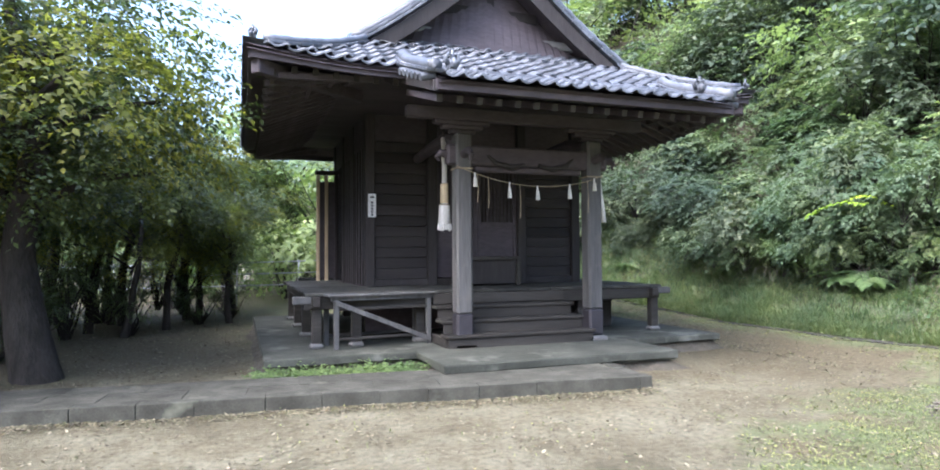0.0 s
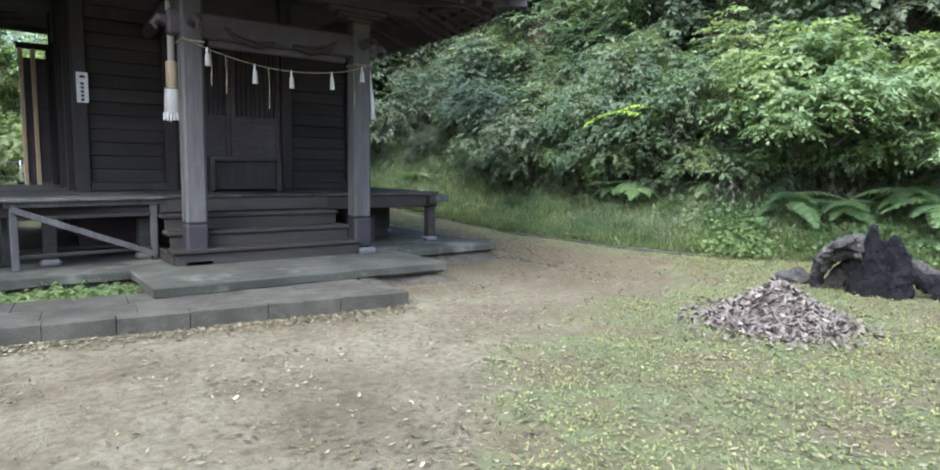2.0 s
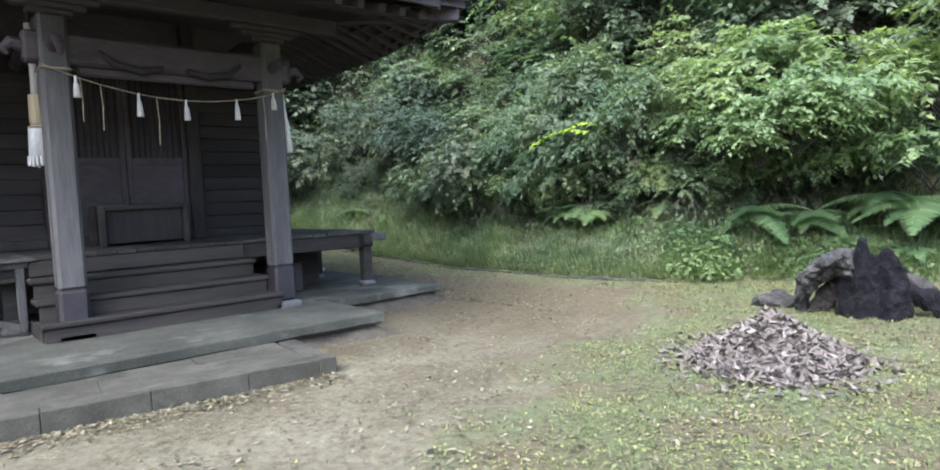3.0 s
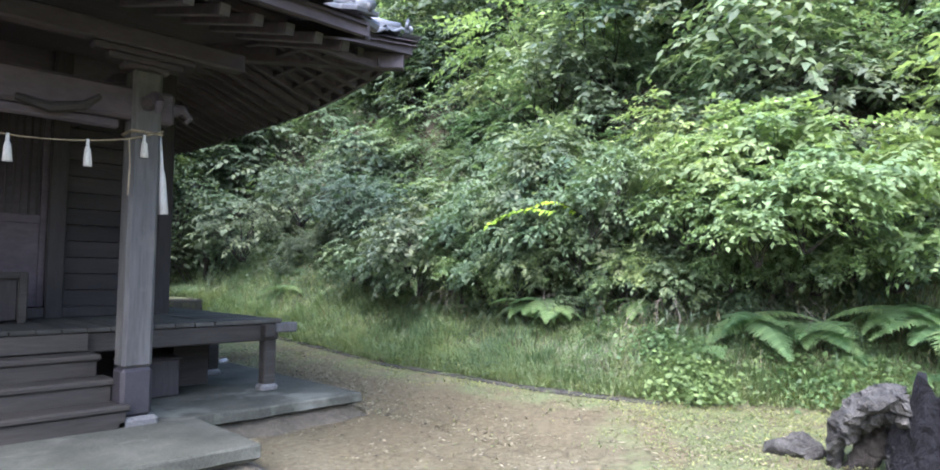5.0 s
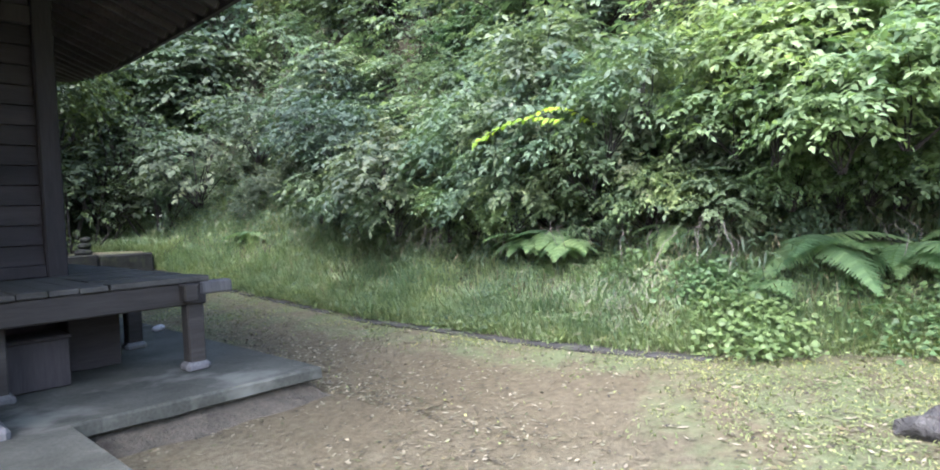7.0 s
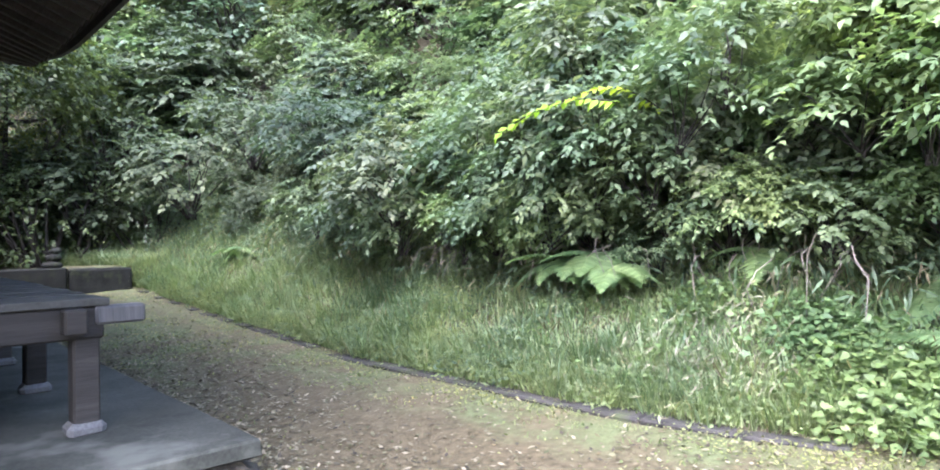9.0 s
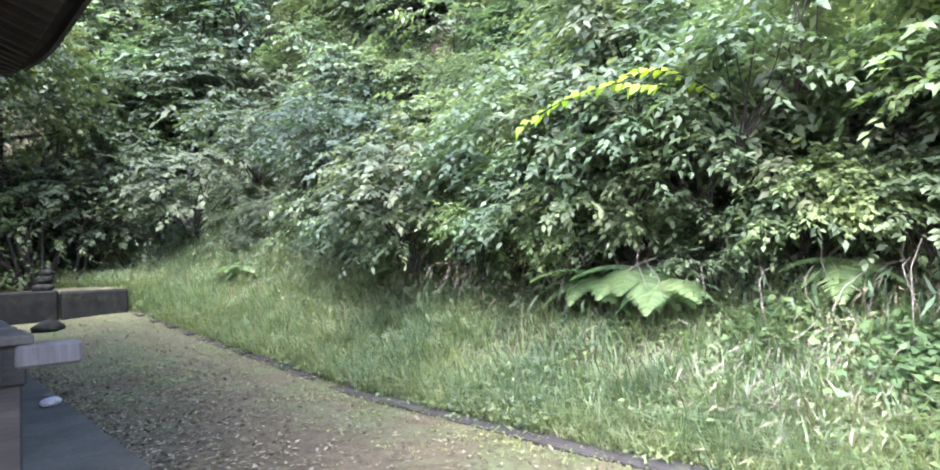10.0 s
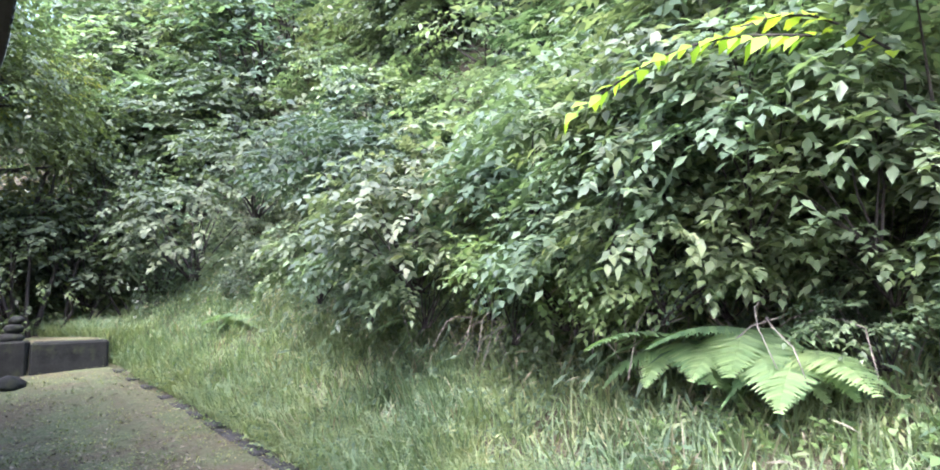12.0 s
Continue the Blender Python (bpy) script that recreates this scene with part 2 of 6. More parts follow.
# ---- mesh helpers ----
class Build:
    """Collects vertices and faces of one mesh."""

    def __init__(self):
        self.v, self.f = [], []

    def add(self, verts, faces):
        k = len(self.v)
        self.v.extend(tuple(p) for p in verts)
        self.f.extend(tuple(i + k for i in f) for f in faces)
        return self

    def box(self, x0, x1, y0, y1, z0, z1, c=0.008, m=None):
        """A box with chamfered edges."""
        lo, hi = (x0, y0, z0), (x1, y1, z1)
        c = min(c, (x1 - x0) * 0.4, (y1 - y0) * 0.4, (z1 - z0) * 0.4)
        v, ix = [], {}
        for s in [(a, b, d) for a in (0, 1) for b in (0, 1) for d in (0, 1)]:
            for ax in range(3):
                ix[s, ax] = len(v)
                q = [(hi[k] if s[k] else lo[k]) for k in range(3)]
                for k in range(3):
                    if k != ax:
                        q[k] += -c if s[k] else c
                v.append(Vector(q) if m is None else m @ Vector(q))
        f = []

        def corner(ax, sa, b, sb, sd):
            s = [0, 0, 0]
            d = 3 - ax - b
            s[ax], s[b], s[d] = sa, sb, sd
            return tuple(s)
        for ax in range(3):
            b, d = (ax + 1) % 3, (ax + 2) % 3
            for sa in (0, 1):
                q = []
                for sb, sd in ((0, 0), (1, 0), (1, 1), (0, 1)):
                    s = [0, 0, 0]
                    s[ax], s[b], s[d] = sa, sb, sd
                    q.append(ix[tuple(s), ax])
                f.append(q if sa else q[::-1])
            for sb in (0, 1):
                for sd in (0, 1):
                    s0, s1 = [0, 0, 0], [0, 0, 0]
                    s0[ax], s1[ax] = 0, 1
                    s0[b] = s1[b] = sb
                    s0[d] = s1[d] = sd
                    s0, s1 = tuple(s0), tuple(s1)
                    q = [ix[s0, b], ix[s1, b], ix[s1, d], ix[s0, d]]
                    f.append(q if sb != sd else q[::-1])
        for s in [(a, b, d) for a in (0, 1) for b in (0, 1) for d in (0, 1)]:
            q = [ix[s, 0], ix[s, 1], ix[s, 2]]
            f.append(q if sum(s) % 2 else q[::-1])
        return self.add(v, f)

    def tube(self, points, radii, sides=10, cap=True):
        """A round bar along the points, with a radius at each."""
        pts = [Vector(p) for p in points]
        rings = []
        for i, p in enumerate(pts):
            d = (pts[min(i + 1, len(pts) - 1)] - pts[max(i - 1, 0)]).normalized()
            a = d.orthogonal().normalized() if i == 0 else (rings[-1][1] - d * rings[-1][1].dot(d)).normalized()
            rings.append((p, a, d.cross(a)))
        v = []
        for (p, a, b), r in zip(rings, radii):
            for k in range(sides):
                t = 2 * math.pi * k / sides
                v.append(p + (a * math.cos(t) + b * math.sin(t)) * r)
        f = []
        for i in range(len(pts) - 1):
            for k in range(sides):
                k2 = (k + 1) % sides
                f.append((i * sides + k, i * sides + k2, (i + 1) * sides + k2, (i + 1) * sides + k))
        if cap:
            f.append(tuple(range(sides))[::-1])
            f.append(tuple((len(pts) - 1) * sides + k for k in range(sides)))
        return self.add(v, f)

    def rough(self, amount, scale=4.0, seed=0.0):
        """Uneven surface: moves every vertex by smooth noise."""
        self.v = [tuple(Vector(p) + noise.noise_vector(Vector(p) * scale + Vector((seed, seed, 0))) * amount) for p in self.v]
        return self

    def mesh(self, name, material, smooth=False):
        me = bpy.data.meshes.new(name)
        me.from_pydata(self.v, [], self.f)
        me.materials.append(material)
        if smooth:
            me.shade_smooth()
        me.update()
        return me


def part(name, shape, material, parent=None, label="", smooth=False, at=None):
    me = shape if isinstance(shape, bpy.types.Mesh) else shape.mesh(name, material, smooth)
    ob = new(name, me)
    if parent is not None:
        ob.parent = parent
    if at is not None:
        ob.matrix_basis = at
    if label:
        ob["label"] = label
    return ob


def group_at(name, x=0, y=0, z=0):
    ob = new(name)
    ob.matrix_basis = pose(x, y, z)
    return ob


def box_part(name, x0, x1, y0, y1, z0, z1, material, parent=None, label="", c=0.008):
    return part(name, Build().box(x0, x1, y0, y1, z0, z1, c), material, parent, label)


def soup(name, verts, faces_per, material, smooth=False):
    """A mesh from an array of shapes, (shape, corner, xyz), every shape with the same faces."""
    k, c, _ = verts.shape
    me = bpy.data.meshes.new(name)
    fp = np.array(faces_per)
    faces = (fp[None] + (np.arange(k) * c)[:, None, None]).reshape(-1, fp.shape[1])
    me.vertices.add(k * c)
    me.vertices.foreach_set("co", verts.reshape(-1).astype(np.float32))
    me.loops.add(faces.size)
    me.loops.foreach_set("vertex_index", faces.reshape(-1).astype(np.int32))
    me.polygons.add(len(faces))
    me.polygons.foreach_set("loop_start", (np.arange(len(faces)) * fp.shape[1]).astype(np.int32))
    me.materials.append(material)
    me.update(calc_edges=True)
    if smooth:
        me.shade_smooth()
    return me


# ---- ground and hillside ----
def waves(x, y, s=1.0):
    return (np.sin(x * 1.7 * s + 1.3 * np.sin(y * 0.9 * s)) + np.sin(y * 2.1 * s + 1.1 * np.sin(x * 1.3 * s + 2)) + 0.5 * np.sin(x * 4.3 * s + y * 3.1 * s)) / 2.5


def smooth(a, b, t):
    t = np.clip((t - a) / (b - a), 0, 1)
    return t * t * (3 - 2 * t)


def foot_of_bank(y):
    """x of the drain at the foot of the bank."""
    return np.interp(y, [-30, -6, 0, 3.0, 5.3, 5.9, 7.0, 9.0, 12.0, 14.5, 17.5, 20.5, 24, 28, 34], [26, 17, 13.3, 11.7, 10.75, 10.2, 9.85, 9.75, 9.75, 9.8, 9.5, 8.6, 6.0, 2.5, -1.0])


def height(x, y):
    x, y = np.asarray(x, float), np.asarray(y, float)
    d = (x - foot_of_bank(y)) * np.where(y > 19, 0.8, 1.0)
    flat = 0.12 * smooth(7.5, 9.6, x) + 0.015 * waves(x, y) + np.interp(y, [11, 15, 17.3, 25], [0, 0.2, 0.48, 0.6]) * smooth(-1, 6, x)
    flat = flat + 0.4 * smooth(17.7, 18.0, y) * smooth(3.0, 5.0, x)
    rise = np.interp(d, [0, 0.12, 0.35, 1.0, 1.9, 2.6, 3.4, 5.0, 9.0, 16.0, 40.0], [0, 0.05, 0.15, 0.55, 1.05, 1.9, 3.0, 5.2, 9.0, 14.0, 20.0])
    rise = np.maximum(rise - 0.4 * smooth(17.7, 18.3, y) * (d < 3), 0)
    return flat + np.where(d > 0, rise + 0.12 * waves(x, y, 1.4) * np.clip(d / 2, 0, 1), 0)


def axis(lo, a, b, hi, step):
    mid = np.arange(a, b + 1e-6, step)
    far = np.array([0.5, 1.2, 2.5, 5, 9, 15, 25, 45, 80, 150, 300, 600])
    return np.concatenate([(a - far[::-1])[(a - far[::-1]) > lo], mid, (b + far)[(b + far) < hi]])


def ground_sheet():
    xs, ys = axis(-500, -8, 20, 500, 0.12), axis(-500, -3, 26, 500, 0.12)
    gx, gy = np.meshgrid(xs, ys)
    gz = height(gx, gy)
    nx, ny = len(xs), len(ys)
    v = np.stack([gx, gy, gz], -1).reshape(-1, 3)
    i = np.arange(nx * ny).reshape(ny, nx)
    f = np.stack([i[:-1, :-1], i[:-1, 1:], i[1:, 1:], i[1:, :-1]], -1).reshape(-1, 4)
    me = bpy.data.meshes.new("ground")
    me.from_pydata(v.tolist(), [], f.tolist())
    me.materials.append(GROUND)
    me.shade_smooth()
    turf = turf_cover(v[:, 0], v[:, 1])
    bank = smooth(-0.2, 0.15, v[:, 0] - foot_of_bank(v[:, 1]))
    steep = smooth(2.2, 3.0, v[:, 0] - foot_of_bank(v[:, 1]))
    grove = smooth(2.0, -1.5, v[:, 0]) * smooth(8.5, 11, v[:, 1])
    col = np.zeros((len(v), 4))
    # Ground under the grove is mixed partly towards the darker slope colour.
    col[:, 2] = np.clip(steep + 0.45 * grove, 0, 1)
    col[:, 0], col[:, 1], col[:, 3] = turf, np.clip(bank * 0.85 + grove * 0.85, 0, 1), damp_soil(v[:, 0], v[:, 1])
    layer = me.color_attributes.new("cover", "FLOAT_COLOR", "POINT")
    layer.data.foreach_set("color", col.reshape(-1))
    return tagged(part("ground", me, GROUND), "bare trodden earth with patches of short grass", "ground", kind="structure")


def turf_cover(x, y):
    """How much turf covers the ground, 0 to 1."""
    lawn = smooth(-0.9, 1.0, np.interp(x, [-3, 0, 2, 3.3, 4.5, 6.2, 7.4, 8.4, 9.1, 9.7, 10.5], [-5, -2, 1.2, 3.3, 4.4, 5.1, 5.0, 5.5, 6.4, 7.5, 8.5]) - y + 0.35 * waves(x, y, 1.3) + 0.25 * waves(x + 3, y, 3.1))
    rim = smooth(1.3, 0.2, foot_of_bank(y) - x)
    far = smooth(9.5, 13.0, y + 0.6 * waves(x, y, 1.7))
    return np.clip(np.maximum(np.maximum(lawn, rim * 0.75), far * 0.65), 0, 1)


def damp_soil(x, y):
    """Brown damp earth beside the apron and before the bank, 0 to 1."""
    near = smooth(3.2, 0.8, np.hypot((x - 8.4) / 1.3, (y - 8.6) / 2.0) + 0.5 * waves(x, y, 1.1))
    far = 0.75 * smooth(9.0, 12.5, y) * smooth(6.5, 8.0, x)
    return np.clip(np.maximum(0.85 * near, far) + 0.2 * smooth(0.15, 0.7, waves(x + 5, y, 0.9)), 0, 1)


ground_sheet()


# ---- paving round the hall ----
def slab(name, x0, x1, y0, y1, z0, z1, material, label):
    b = Build()
    nx, ny = int((x1 - x0) / 0.25) + 1, int((y1 - y0) / 0.25) + 1
    xs, ys = np.linspace(x0, x1, nx + 1), np.linspace(y0, y1, ny + 1)
    top = [(x, y, z1 + 0.006 * noise.noise(Vector((x * 1.3, y * 1.3, z0)))) for y in ys for x in xs]
    w = nx + 1
    f = [(j * w + i, j * w + i + 1, (j + 1) * w + i + 1, (j + 1) * w + i) for j in range(ny) for i in range(nx)]
    rim = [i for i in range(w)] + [j * w + nx for j in range(1, ny + 1)] + [ny * w + i for i in range(nx - 1, -1, -1)] + [j * w for j in range(ny - 1, 0, -1)]
    verts, n0 = list(top), len(top)
    cx, cy = (x0 + x1) / 2, (y0 + y1) / 2
    for lvl, out in ((z1 - 0.015, 0.012), (z1 - 0.1, 0.01), (z0, -0.03)):
        for r in rim:
            x, y, _ = top[r]
            jx, jy = noise.noise(Vector((x * 3, y * 3, lvl * 9))), noise.noise(Vector((y * 3, x * 3, lvl * 9)))
            sx = (1 if x >= x1 - 1e-6 else -1 if x <= x0 + 1e-6 else 0)
            sy = (1 if y >= y1 - 1e-6 else -1 if y <= y0 + 1e-6 else 0)
            verts.append((x + sx * out + jx * 0.012, y + sy * out + jy * 0.012, lvl + (0.02 * jx if lvl < z1 - 0.05 else 0)))
    k = len(rim)
    for i in range(k):
        j = (i + 1) % k
        f.append((rim[i], n0 + i, n0 + j, rim[j]))
        for q in range(2):
            f.append((n0 + q * k + i, n0 + (q + 1) * k + i, n0 + (q + 1) * k + j, n0 + q * k + j))
    b.add(verts, f)
    return tagged(part(name, b, material), label, "paving", kind="structure")


SLAB = 0.25
slab("pavement_hall", 0.22, 7.58, 8.56, 15.0, 0.13, SLAB, CONCRETE, "grey concrete apron under the hall")
slab("pavement_porch", 2.28, 5.71, 7.27, 8.552, 0.12, SLAB + 0.004, CONCRETE, "worn grey concrete slab under the porch")
SOIL = surface("packed soil", (0.042, 0.036, 0.024), (0.115, 0.1, 0.07), 6, 45, 0.95, 1.0, depth=0.03)


def footing(name, x0, x1, y0, y1, z1, label):
    """Earth heaped under a slab's edge, falling unevenly to the ground."""
    nx, ny = int((x1 - x0) / 0.12), int((y1 - y0) / 0.12)
    rim = [(x0 + (x1 - x0) * i / nx, y0) for i in range(nx)] + [(x1, y0 + (y1 - y0) * i / ny) for i in range(ny)]
    rim += [(x1 - (x1 - x0) * i / nx, y1) for i in range(nx)] + [(x0, y1 - (y1 - y0) * i / ny) for i in range(ny)]
    k, v = len(rim), []
    for z, out in ((z1, -0.05), (z1 - 0.03, -0.01), (z1 * 0.6, 0.02), (z1 * 0.3, 0.09), (-0.03, 0.24)):
        for x, y in rim:
            g = 1 + 0.6 * noise.noise(Vector((x * 1.9, y * 1.9, 0)))
            ox = (x >= x1 - 1e-6) - (x <= x0 + 1e-6)
            oy = (y >= y1 - 1e-6) - (y <= y0 + 1e-6)
            v.append((x + ox * out * g, y + oy * out * g, z))
    f = [(j * k + (i + 1) % k, j * k + i, (j + 1) * k + i, (j + 1) * k + (i + 1) % k) for j in range(4) for i in range(k)]
    b = Build().add(v, [q[::-1] for q in f] + [tuple(range(k))]).rough(0.03, 6.0).rough(0.02, 16.0, 3.0)
    return tagged(part(name, b, SOIL), label, "soil", kind="structure")


footing("footing_earth", 0.3, 7.52, 8.62, 14.9, 0.15, "packed brown soil under the concrete apron")
footing("footing_porch", 2.36, 5.65, 7.34, 8.6, 0.14, "packed brown soil under the porch slab")


def kerb_strip():
    """The low stone-edged path in front of the hall."""
    turn = math.atan2(6.26 - 7.05, 4.54 + 2.21)
    m0 = Matrix.Translation((4.54, 6.26, 0)) @ Matrix.Rotation(turn, 4, "Z")
    root = tagged(new("stone_path"), "low path edged with weathered kerb stones", "path", kind="structure")
    root.matrix_basis = m0
    xs = [0.0, -0.16, -0.75]
    while xs[-1] > -11:
        xs.append(xs[-1] - random.uniform(0.45, 0.75))
    for a, b in zip(xs[1:], xs[:-1]):
        dz = random.uniform(-0.004, 0.004)
        st = Build().box(a + 0.0015, b - 0.0015, -0.05, 0.13 + random.uniform(-0.008, 0.008), -0.12, 0.155 + dz, 0.006).rough(0.007, 6.0, a)
        part("kerb_stone", st, STONE, root)
    y = 0.205
    while y < 0.95:
        w = random.uniform(0.3, 0.42)
        st = Build().box(-0.19, -0.0, y, y + w - 0.012, -0.12, 0.15 + random.uniform(-0.01, 0.004), 0.018).rough(0.008, 6.0, y)
        part("kerb_stone", st, STONE, root)
        y += w
    for row, (y0, y1) in enumerate(((0.142, 0.62), (0.623, 1.12))):
        x = -0.21
        while x > -11:
            w = random.uniform(0.55, 0.95)
            st = Build().box(x - w + 0.002, x, y0, y1, -0.1, 0.142 + random.uniform(-0.005, 0.005), 0.005).rough(0.01, 5.0, x + row)
            part("paving_stone", st, STONE, root)
            x -= w
    return root


kerb_strip()


# ---- the hall ----
CX, HALF, Y0, Y1, GABLE = 3.93, 3.98, 8.0, 16.1, 1.9
PORCH_A, PORCH_B, PORCH_Y = 2.02, 6.3, 6.7
FLOOR_Z = 1.06
hall = tagged(group_at("shrine_hall", CX, 11, 0), "small dark timber shrine hall with a grey tiled hip-and-gable roof", "shrine")
INV = Matrix.Translation((-CX, -11, 0))


def hp(name, shape, material, parent=None, label="", flat=True):
    """A part of the hall, given in world places."""
    shape.v = [tuple(INV @ Vector(p)) for p in shape.v]
    return part(name, shape, material, parent or hall, label, not flat)


RISE = 2.55


def eave_profile(d):
    return 4.12 + RISE * (max(d, 0) / HALF) ** 1.55


HIP = 0.55


def hip_reach(f):
    """How far from the side eave the hip stands, f from the front eave."""
    return HALF * (HIP * max(f, 0) / RISE) ** (1 / 1.55)


def hip_front(d):
    return min(RISE * (max(d, 0) / HALF) ** 1.55 / HIP, GABLE)


def roof_z(x, y):
    """Height of the roof's surface."""
    side = HALF - abs(x - CX)
    front, back = y - Y0, Y1 - y
    z = eave_profile(side)
    if front < GABLE:
        z = min(z, 4.12 + HIP * max(front, 0))
    if back < GABLE:
        z = min(z, 4.12 + HIP * max(back, 0))
    if front < 0:
        z += 0.34 * front
    z -= 0.15 * max(0.0, 1 - side / 1.5) * min(max(min(front, back) - 0.4, 0) / 1.8, 1)
    c = math.hypot(max(side, 0), max(min(front, back), 0))
    return z + 0.15 * max(0.0, 1 - c / 1.8) ** 2


def roof_sheet(drop, material, name, inset=0.0):
    """The roof's shell: decks of both long slopes, hips and porch, drop below the tiles."""
    b = Build()

    def patch(us, vs, fn):
        v = [fn(u, w) for w in vs for u in us]
        v = [(p[0], p[1], p[2] - drop) for p in v]
        k = len(us)
        b.add(v, [(j * k + i, j * k + i + 1, (j + 1) * k + i + 1, (j + 1) * k + i) for j in range(len(vs) - 1) for i in range(k - 1)])
        low = [(p[0], p[1], p[2] - 0.05) for p in v]
        b.add(low, [(j * k + i, (j + 1) * k + i, (j + 1) * k + i + 1, j * k + i + 1) for j in range(len(vs) - 1) for i in range(k - 1)])
    t = np.linspace(0, 1, 15)
    e = HALF - inset
    for s in (-1, 1):
        def long_slope(u, w, s=s):
            d = e * (1 - u)
            lo, hi = Y0 + hip_front(HALF - d), Y1 - hip_front(HALF - d)
            y = lo + (hi - lo) * w
            return (CX + s * d, y, roof_z(CX + s * d, min(max(y, lo + 1e-4), hi - 1e-4)))
        patch(t, np.linspace(0, 1, 20), long_slope)
    for s, yy in ((1, Y0 + inset), (-1, Y1 - inset)):
        def hip(u, w, s=s, yy=yy):
            d = (GABLE - inset) * w
            half = HALF - inset - hip_reach(d)
            x = CX + half * (2 * u - 1)
            return (x, yy + s * d, roof_z(x, yy + s * d))
        patch(np.linspace(0, 1, 25), np.linspace(0, 1, 7), hip)
    patch(np.linspace(0, 1, 10), np.linspace(0, 1, 5), lambda u, w: (PORCH_A + 0.02 + (PORCH_B - PORCH_A - 0.04) * u, PORCH_Y + inset + (Y0 + 0.1 - PORCH_Y - inset) * w, roof_z(4, PORCH_Y + inset + (Y0 + 0.1 - PORCH_Y - inset) * w)))
    return b


roof = hp("roof", roof_sheet(0.025, WOOD_DEEP, "roof"), WOOD_DEEP, None, "hip-and-gable roof of grey wavy tiles")


def tile_mesh(width=0.25, length=0.25):
    """One wavy roof tile: a pan with a roll at its edge."""
    b = Build()
    xs = np.linspace(-0.5, 0.5, 7)
    prof = [0.014 + 0.019 * math.cos(2 * math.pi * (x - 0.36)) + (0.012 if x > 0.2 else 0) for x in xs]
    v = []
    for yy, lift in ((-0.5, 0.03), (0.5, -0.006)):
        for th in (0.0, -0.028):
            v += [(x * width, yy * length, p + lift + th) for x, p in zip(xs, prof)]
    f = []
    k = 7
    for i in range(6):
        f += [(i, i + 1, 2 * k + i + 1, 2 * k + i), (i, k + i, k + i + 1, i + 1)]
    b.add(v, f)
    return b.mesh("tile", TILE, True)


TILE_ME = tile_mesh()


def tile_pose(x, y, down):
    """A tile lying on the roof, its lower edge towards down."""
    h = 0.05
    p = Vector((x, y, roof_z(x, y)))
    up = Vector((-down[0], -down[1], 0))
    u = Vector((up.x, up.y, (roof_z(x + up.x * h, y + up.y * h) - roof_z(x, y)) / h)).normalized()
    a = Vector((0, 0, 1)).cross(up)
    a = -a if a.cross(Vector((up.x, up.y, 0))).z < 0 else a
    w = Vector((a.x, a.y, (roof_z(x + a.x * h, y + a.y * h) - roof_z(x - a.x * h, y - a.y * h)) / (2 * h))).normalized()
    n = w.cross(u).normalized()
    w = u.cross(n)
    m = Matrix((w, u, n)).transposed().to_4x4()
    m.translation = p
    return m


STEP, PITCH = 0.232, 0.2
far_tiles = Build()
tile_v = [tuple(v.co) for v in TILE_ME.vertices]
tile_f = [tuple(p.vertices) for p in TILE_ME.polygons]
front_tiles = []
for row in range(-7, 10):
    y = Y0 + 0.1 + row * PITCH
    if row < 0:
        lo, hi = PORCH_A + 0.1, PORCH_B - 0.05
    else:
        d = y - Y0
        lo, hi = CX - HALF + hip_reach(d), CX + HALF - hip_reach(d)
    n = int((hi - lo) / STEP)
    for i in range(n + 1):
        x = CX + (i - n / 2) * STEP + 0.02
        if lo <= x <= hi:
            front_tiles.append(INV @ tile_pose(x, y, (0, -1)))
for i, m in enumerate(front_tiles):
    if i < 300:
        part("tile", TILE_ME, TILE, roof, at=m)
    else:
        far_tiles.add([m @ Vector(p) for p in tile_v], tile_f)
for s in (-1, 1):
    for row in range(15):
        d = 0.1 + row * 0.25
        x = CX + s * (HALF - d)
        lo, hi = Y0 + min(hip_front(d), GABLE - 0.6), Y1 - hip_front(d)
        y = lo + 0.1
        while y < hi:
            m = INV @ tile_pose(x, y, (s, 0))
            far_tiles.add([m @ Vector(p) for p in tile_v], tile_f)
            y += STEP
tagged(part("roof_tiles", far_tiles.mesh("roof_tiles", TILE, True), TILE, roof, "wavy grey tiles of the long slopes"), kind="stuff")


